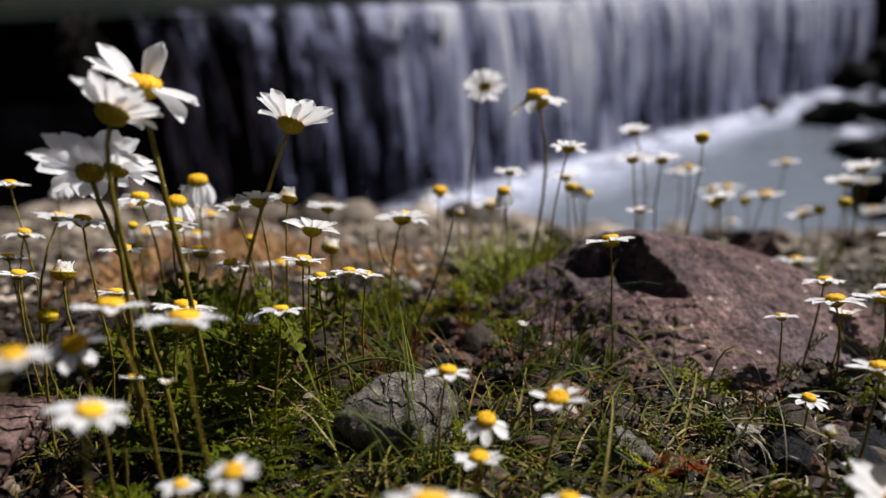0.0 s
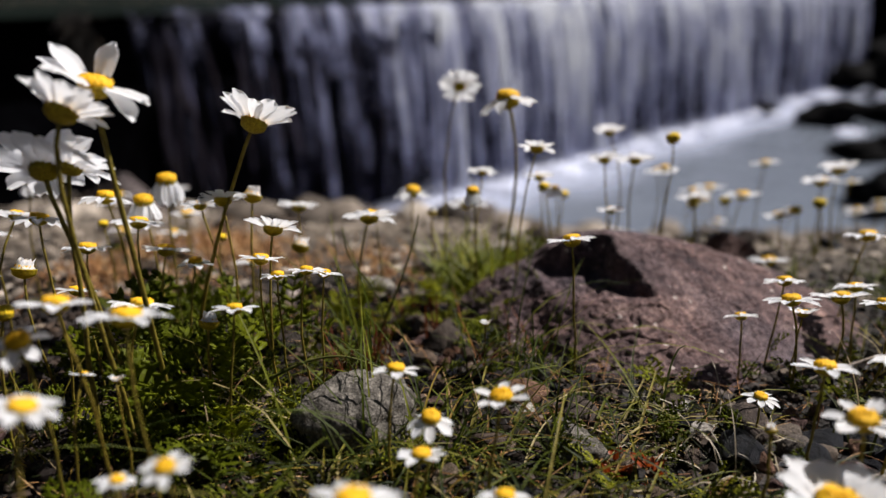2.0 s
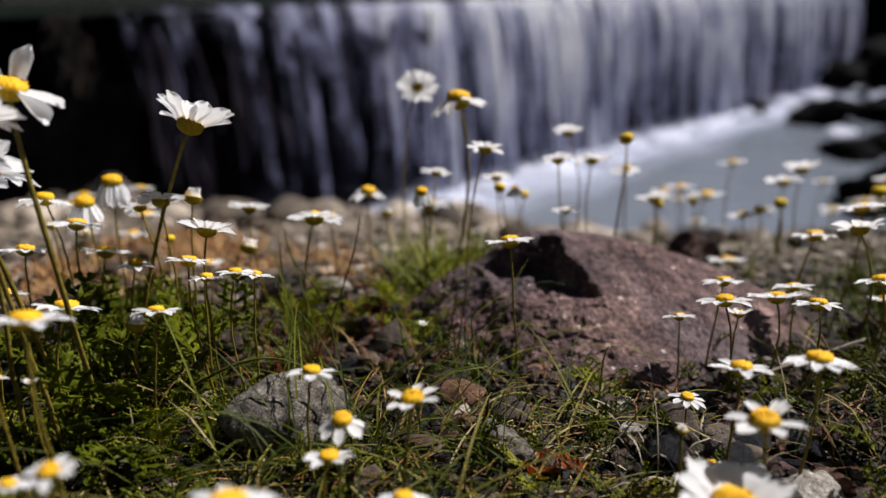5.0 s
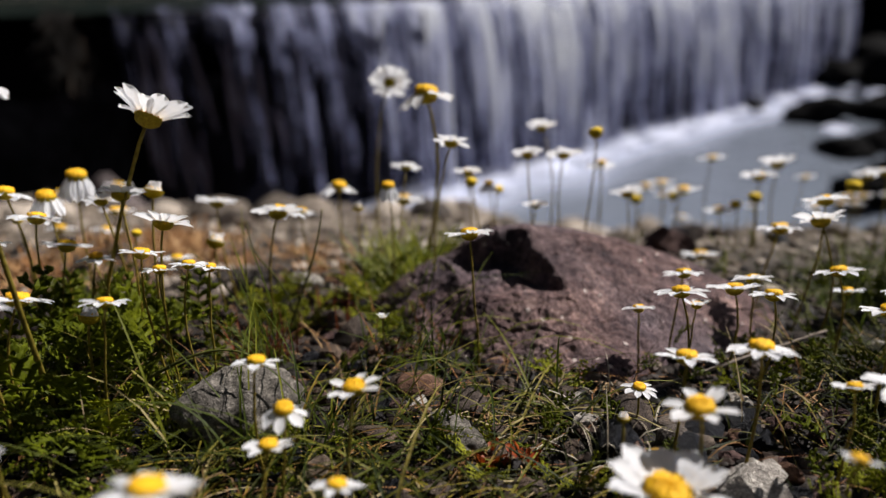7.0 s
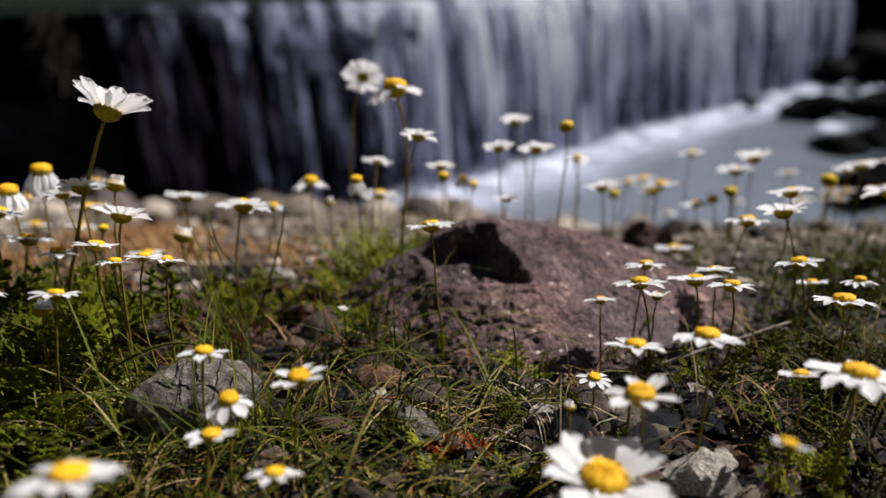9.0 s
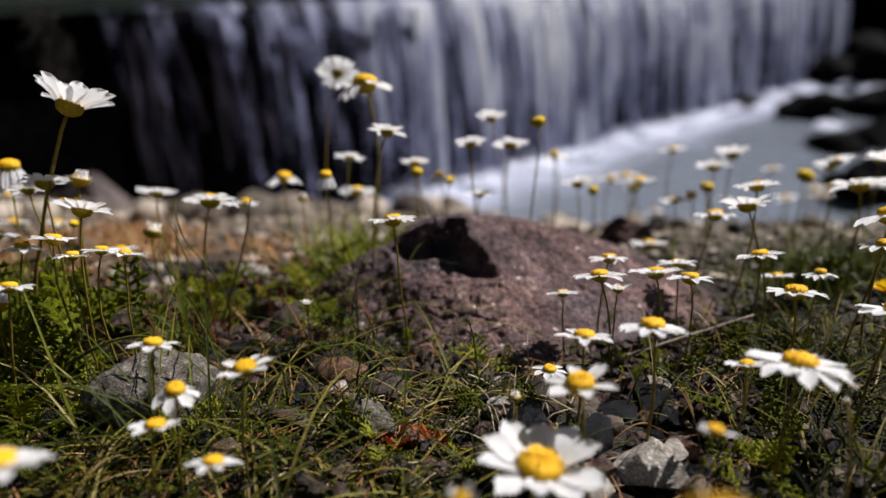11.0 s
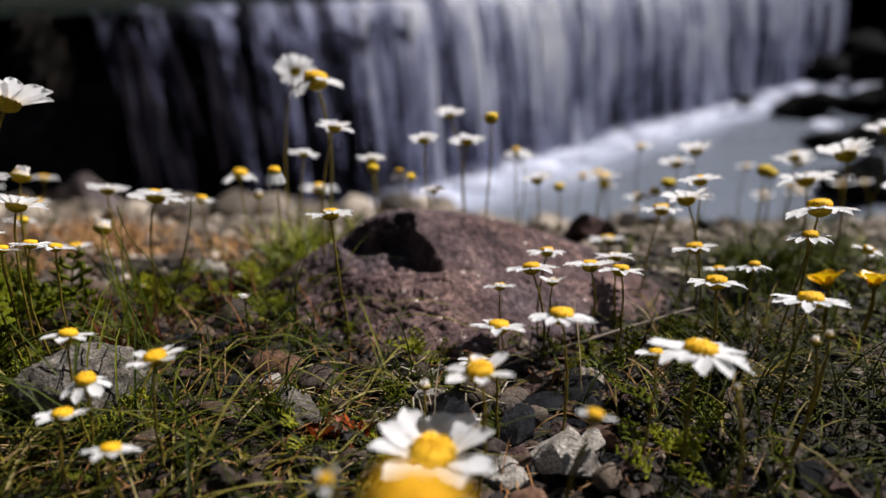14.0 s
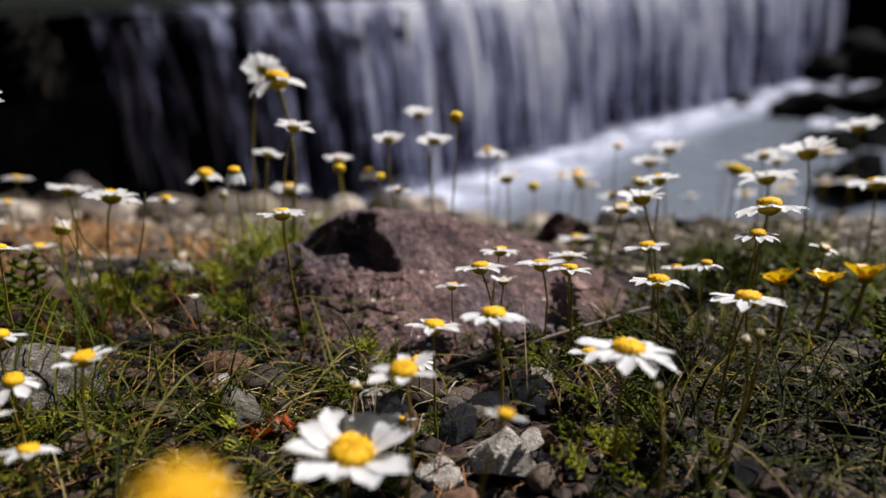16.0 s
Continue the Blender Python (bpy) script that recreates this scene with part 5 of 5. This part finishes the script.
# dark copy of the grass: shade at this edge is put into its colour
SHADED_GRASS = island_material("shaded_grass", [(0.0, (0.005, 0.008, 0.001)), (0.6, (0.025, 0.03, 0.004)), (0.9, (0.08, 0.085, 0.01)), (1.0, (0.28, 0.2, 0.09))], 0.6, 300, 0.3, 0.1)
LONG_GRASS = island_material("long_grass", [(0.0, (0.012, 0.02, 0.004)), (0.35, (0.05, 0.062, 0.008)), (0.65, (0.13, 0.13, 0.018)), (0.85, (0.24, 0.20, 0.05)), (1.0, (0.42, 0.34, 0.18))], 0.5, 300, 0.35, 0.14)
blades("grass_long", "long looping olive grass blades lying over the stones", LONG_GRASS, 230, tufts(-0.045, 0.085, 0.135, 0.215, 26, 0.006, 21), 0.056, 0.00042, 2.0, 21, 0.92)
blades("grass_long", "long olive grass blades, shade in their colour, lying over dark gravel", SHADED_GRASS, 120, tufts(0.16, 0.26, 0.14, 0.215, 18, 0.006, 22), 0.05, 0.00042, 2.0, 22, 0.92)
blades("grass_turf", "low green grass turf beside the boulder", GRASS, 340, tufts(0.14, 0.25, 0.185, 0.25, 24, 0.007, 2), 0.032, 0.00034, 1.6, 2, 0.6)
blades("grass_far_turf", "green grass on the far side of the bank", TALL_GRASS, 700, tufts(0.2, 0.36, 0.23, 0.38, 30, 0.012, 3), 0.034, 0.0005, 1.3, 3, 0.4)
blades("grass_tall", "thin upright green grass blades", TALL_GRASS, 130, tufts(-0.06, 0.07, 0.16, 0.26, 18, 0.004, 4), 0.06, 0.00036, 2.3, 4, 0.05)
blades("grass_edge", "short grass along the boulder's foot", GRASS, 110, tufts(0.03, 0.12, 0.19, 0.225, 12, 0.005, 5), 0.022, 0.00026, 1.7, 5, 0.8)
blades("grass_behind", "green grass tuft behind the boulder's end", LIGHT_GRASS, 380, tufts(0.015, 0.06, 0.30, 0.36, 10, 0.007, 6), 0.036, 0.0006, 0.9, 6, 0.1)
blades("grass_under_daisies", "grass between the daisy stems", GRASS, 450, tufts(-0.13, -0.02, 0.17, 0.26, 22, 0.007, 7), 0.028, 0.0003, 1.6, 7, 0.5)
blades("dry_moss", "orange-brown dry plants on the bank", DRY, 1500, tufts(-0.20, -0.02, 0.33, 0.50, 18, 0.014, 8), 0.02, 0.0007, 1.6, 8, 0.6)
RED_STALK = island_material("red_stalks", [(0.0, (0.06, 0.012, 0.006)), (0.6, (0.15, 0.04, 0.015)), (1.0, (0.24, 0.11, 0.04))], 0.7, 300, 0.2, 0.1)
blades("red_stalks", "thin upright reddish-brown stalks in the gravel", RED_STALK, 90, tufts(-0.03, 0.05, 0.23, 0.31, 14, 0.004, 31), 0.024, 0.0004, 0.5, 31, 0.0)
blades("dry_litter", "brown dry stalks lying on the gravel", DRY, 700, spot(-0.10, 0.18, 0.14, 0.30), 0.018, 0.0002, 0.8, 9, 1.0)


# darkened blades stand in for shade on this ground
blades("grass_shaded", "olive grass with shade put into its colour over stony soil", SHADED_GRASS, 360, tufts(0.165, 0.27, 0.12, 0.215, 30, 0.008, 14), 0.036, 0.00036, 1.6, 14, 0.6)
blades("grass_dead", "pale curled dead grass blades", TWIG_PALE, 90, tufts(0.05, 0.11, 0.165, 0.205, 9, 0.006, 15), 0.024, 0.00022, 3.0, 15, 0.5)
blades("grass_around", "short grass on the bank all round", GRASS, 1500, lambda rng: ((lambda s, x: (0.07 + s * (0.45 + x), rng.uniform(-1.0, 0.25)))(rng.choice((-1, 1)), rng.random())), 0.04, 0.0006, 1.4, 12, 0.4)


def twig(points, thick, label):
    pts = []
    for a, b in zip(points, points[1:]):
        for k in range(4):
            p = Vector(a).lerp(Vector(b), k / 4)
            pts.append(p + 0.0008 * noise.noise_vector(p * 120))
    pts.append(Vector(points[-1]))
    ob = new("twig", mesh_of("twig", *tube(pts, [thick * (1.1 - 0.6 * k / len(pts)) for k in range(len(pts))], 7), TWIG))
    tagged(ob, label, "twig")


def on_ground(x, y, up=0.001):
    return (x, y, ground_z(x, y) + up)


twig([on_ground(0.105, 0.212, 0.002), on_ground(0.135, 0.222, 0.005), on_ground(0.17, 0.236, 0.010), on_ground(0.198, 0.248, 0.014)], 0.0008, "bare grey-brown twig lying against the boulder")
twig([on_ground(-0.004, 0.128, 0.0), (-0.008, 0.127, 0.012), (-0.012, 0.127, 0.022)], 0.0006, "short pale dry stalk standing in the grass")
twig([on_ground(0.085, 0.165), on_ground(0.11, 0.162, 0.002), on_ground(0.13, 0.17)], 0.0005, "thin dry twig lying on the gravel")


def grass_stalk(points, thick, label):
    """A single long bent stalk, rounded through its points, rooted in the ground."""
    p = [Vector(q) for q in points]
    pts = []
    for k in range(len(p) - 1):
        a, b, c, d = p[max(k - 1, 0)], p[k], p[k + 1], p[min(k + 2, len(p) - 1)]
        for i in range(6):
            t = i / 6
            pts.append(0.5 * (2 * b + (c - a) * t + (2 * a - 5 * b + 4 * c - d) * t * t + (3 * b - a - 3 * c + d) * t ** 3))
    pts.append(p[-1])
    ob = new("grass_stalk", mesh_of("grass_stalk", *tube(pts, [thick * (1.1 - 0.75 * k / len(pts)) for k in range(len(pts))], 6), STALK))
    tagged(ob, label, "grass")


STALK = plant_material("grass_stalk", (0.05, 0.06, 0.012), (0.15, 0.15, 0.04), 200, 0.5, 0.2, 0.4, 0.2)
grass_stalk([on_ground(-0.0182, 0.263, -0.002), (-0.0162, 0.263, -0.0173), (-0.0129, 0.263, -0.0011), (-0.0145, 0.263, 0.0107), (-0.0195, 0.263, 0.022), (-0.0267, 0.263, 0.033), (-0.0289, 0.263, 0.046)], 0.00055, "long wavy olive grass stalk bent over")
grass_stalk([on_ground(-0.0268, 0.263, -0.002), (-0.0228, 0.263, -0.0215), (-0.0178, 0.263, -0.0064), (-0.0127, 0.263, 0.0068), (-0.0069, 0.263, 0.022), (-0.0022, 0.263, 0.0367), (0.0008, 0.263, 0.0507)], 0.00065, "long slanting olive grass stalk")
grass_stalk([on_ground(-0.060, 0.206, -0.001), (-0.0543, 0.205, 0.0088), (-0.0427, 0.205, 0.0164), (-0.0316, 0.205, 0.0216), (-0.0208, 0.204, 0.0233), (-0.0091, 0.203, 0.0196)], 0.0007, "long green grass blade arching over the gravel")
blades("grass_tuft", "tuft of long grey-green grass blades", TALL_GRASS, 16, tufts(-0.020, -0.012, 0.234, 0.244, 3, 0.002, 41), 0.05, 0.0005, 0.9, 41, 0.0)
blades("grass_tuft", "tuft of long grey-green grass blades at the boulder's end", TALL_GRASS, 14, tufts(0.036, 0.048, 0.228, 0.24, 3, 0.002, 42), 0.042, 0.0005, 0.9, 42, 0.0)


def far_daisies():
    rng = random.Random(61)
    for _ in range(20):
        y = rng.uniform(0.42, 0.85)
        x = rng.uniform(0.32, 0.8) * (0.05 + 0.85 * y) + 0.05
        z = ground_z(x, y) + rng.uniform(0.035, 0.075)
        daisy(x, y, z, rng.uniform(0.018, 0.026), rng.uniform(-0.1, 0.1), rng.uniform(0.2, 0.5), rng.randrange(-10, 15), 11)
    for _ in range(8):
        y = rng.uniform(0.32, 0.5)
        x = rng.uniform(-0.55, -0.25) * (0.05 + 0.8 * y)
        daisy(x, y, ground_z(x, y) + rng.uniform(0.02, 0.045), rng.uniform(0.016, 0.022), 0, 0.3, 0, 10)


far_daisies()
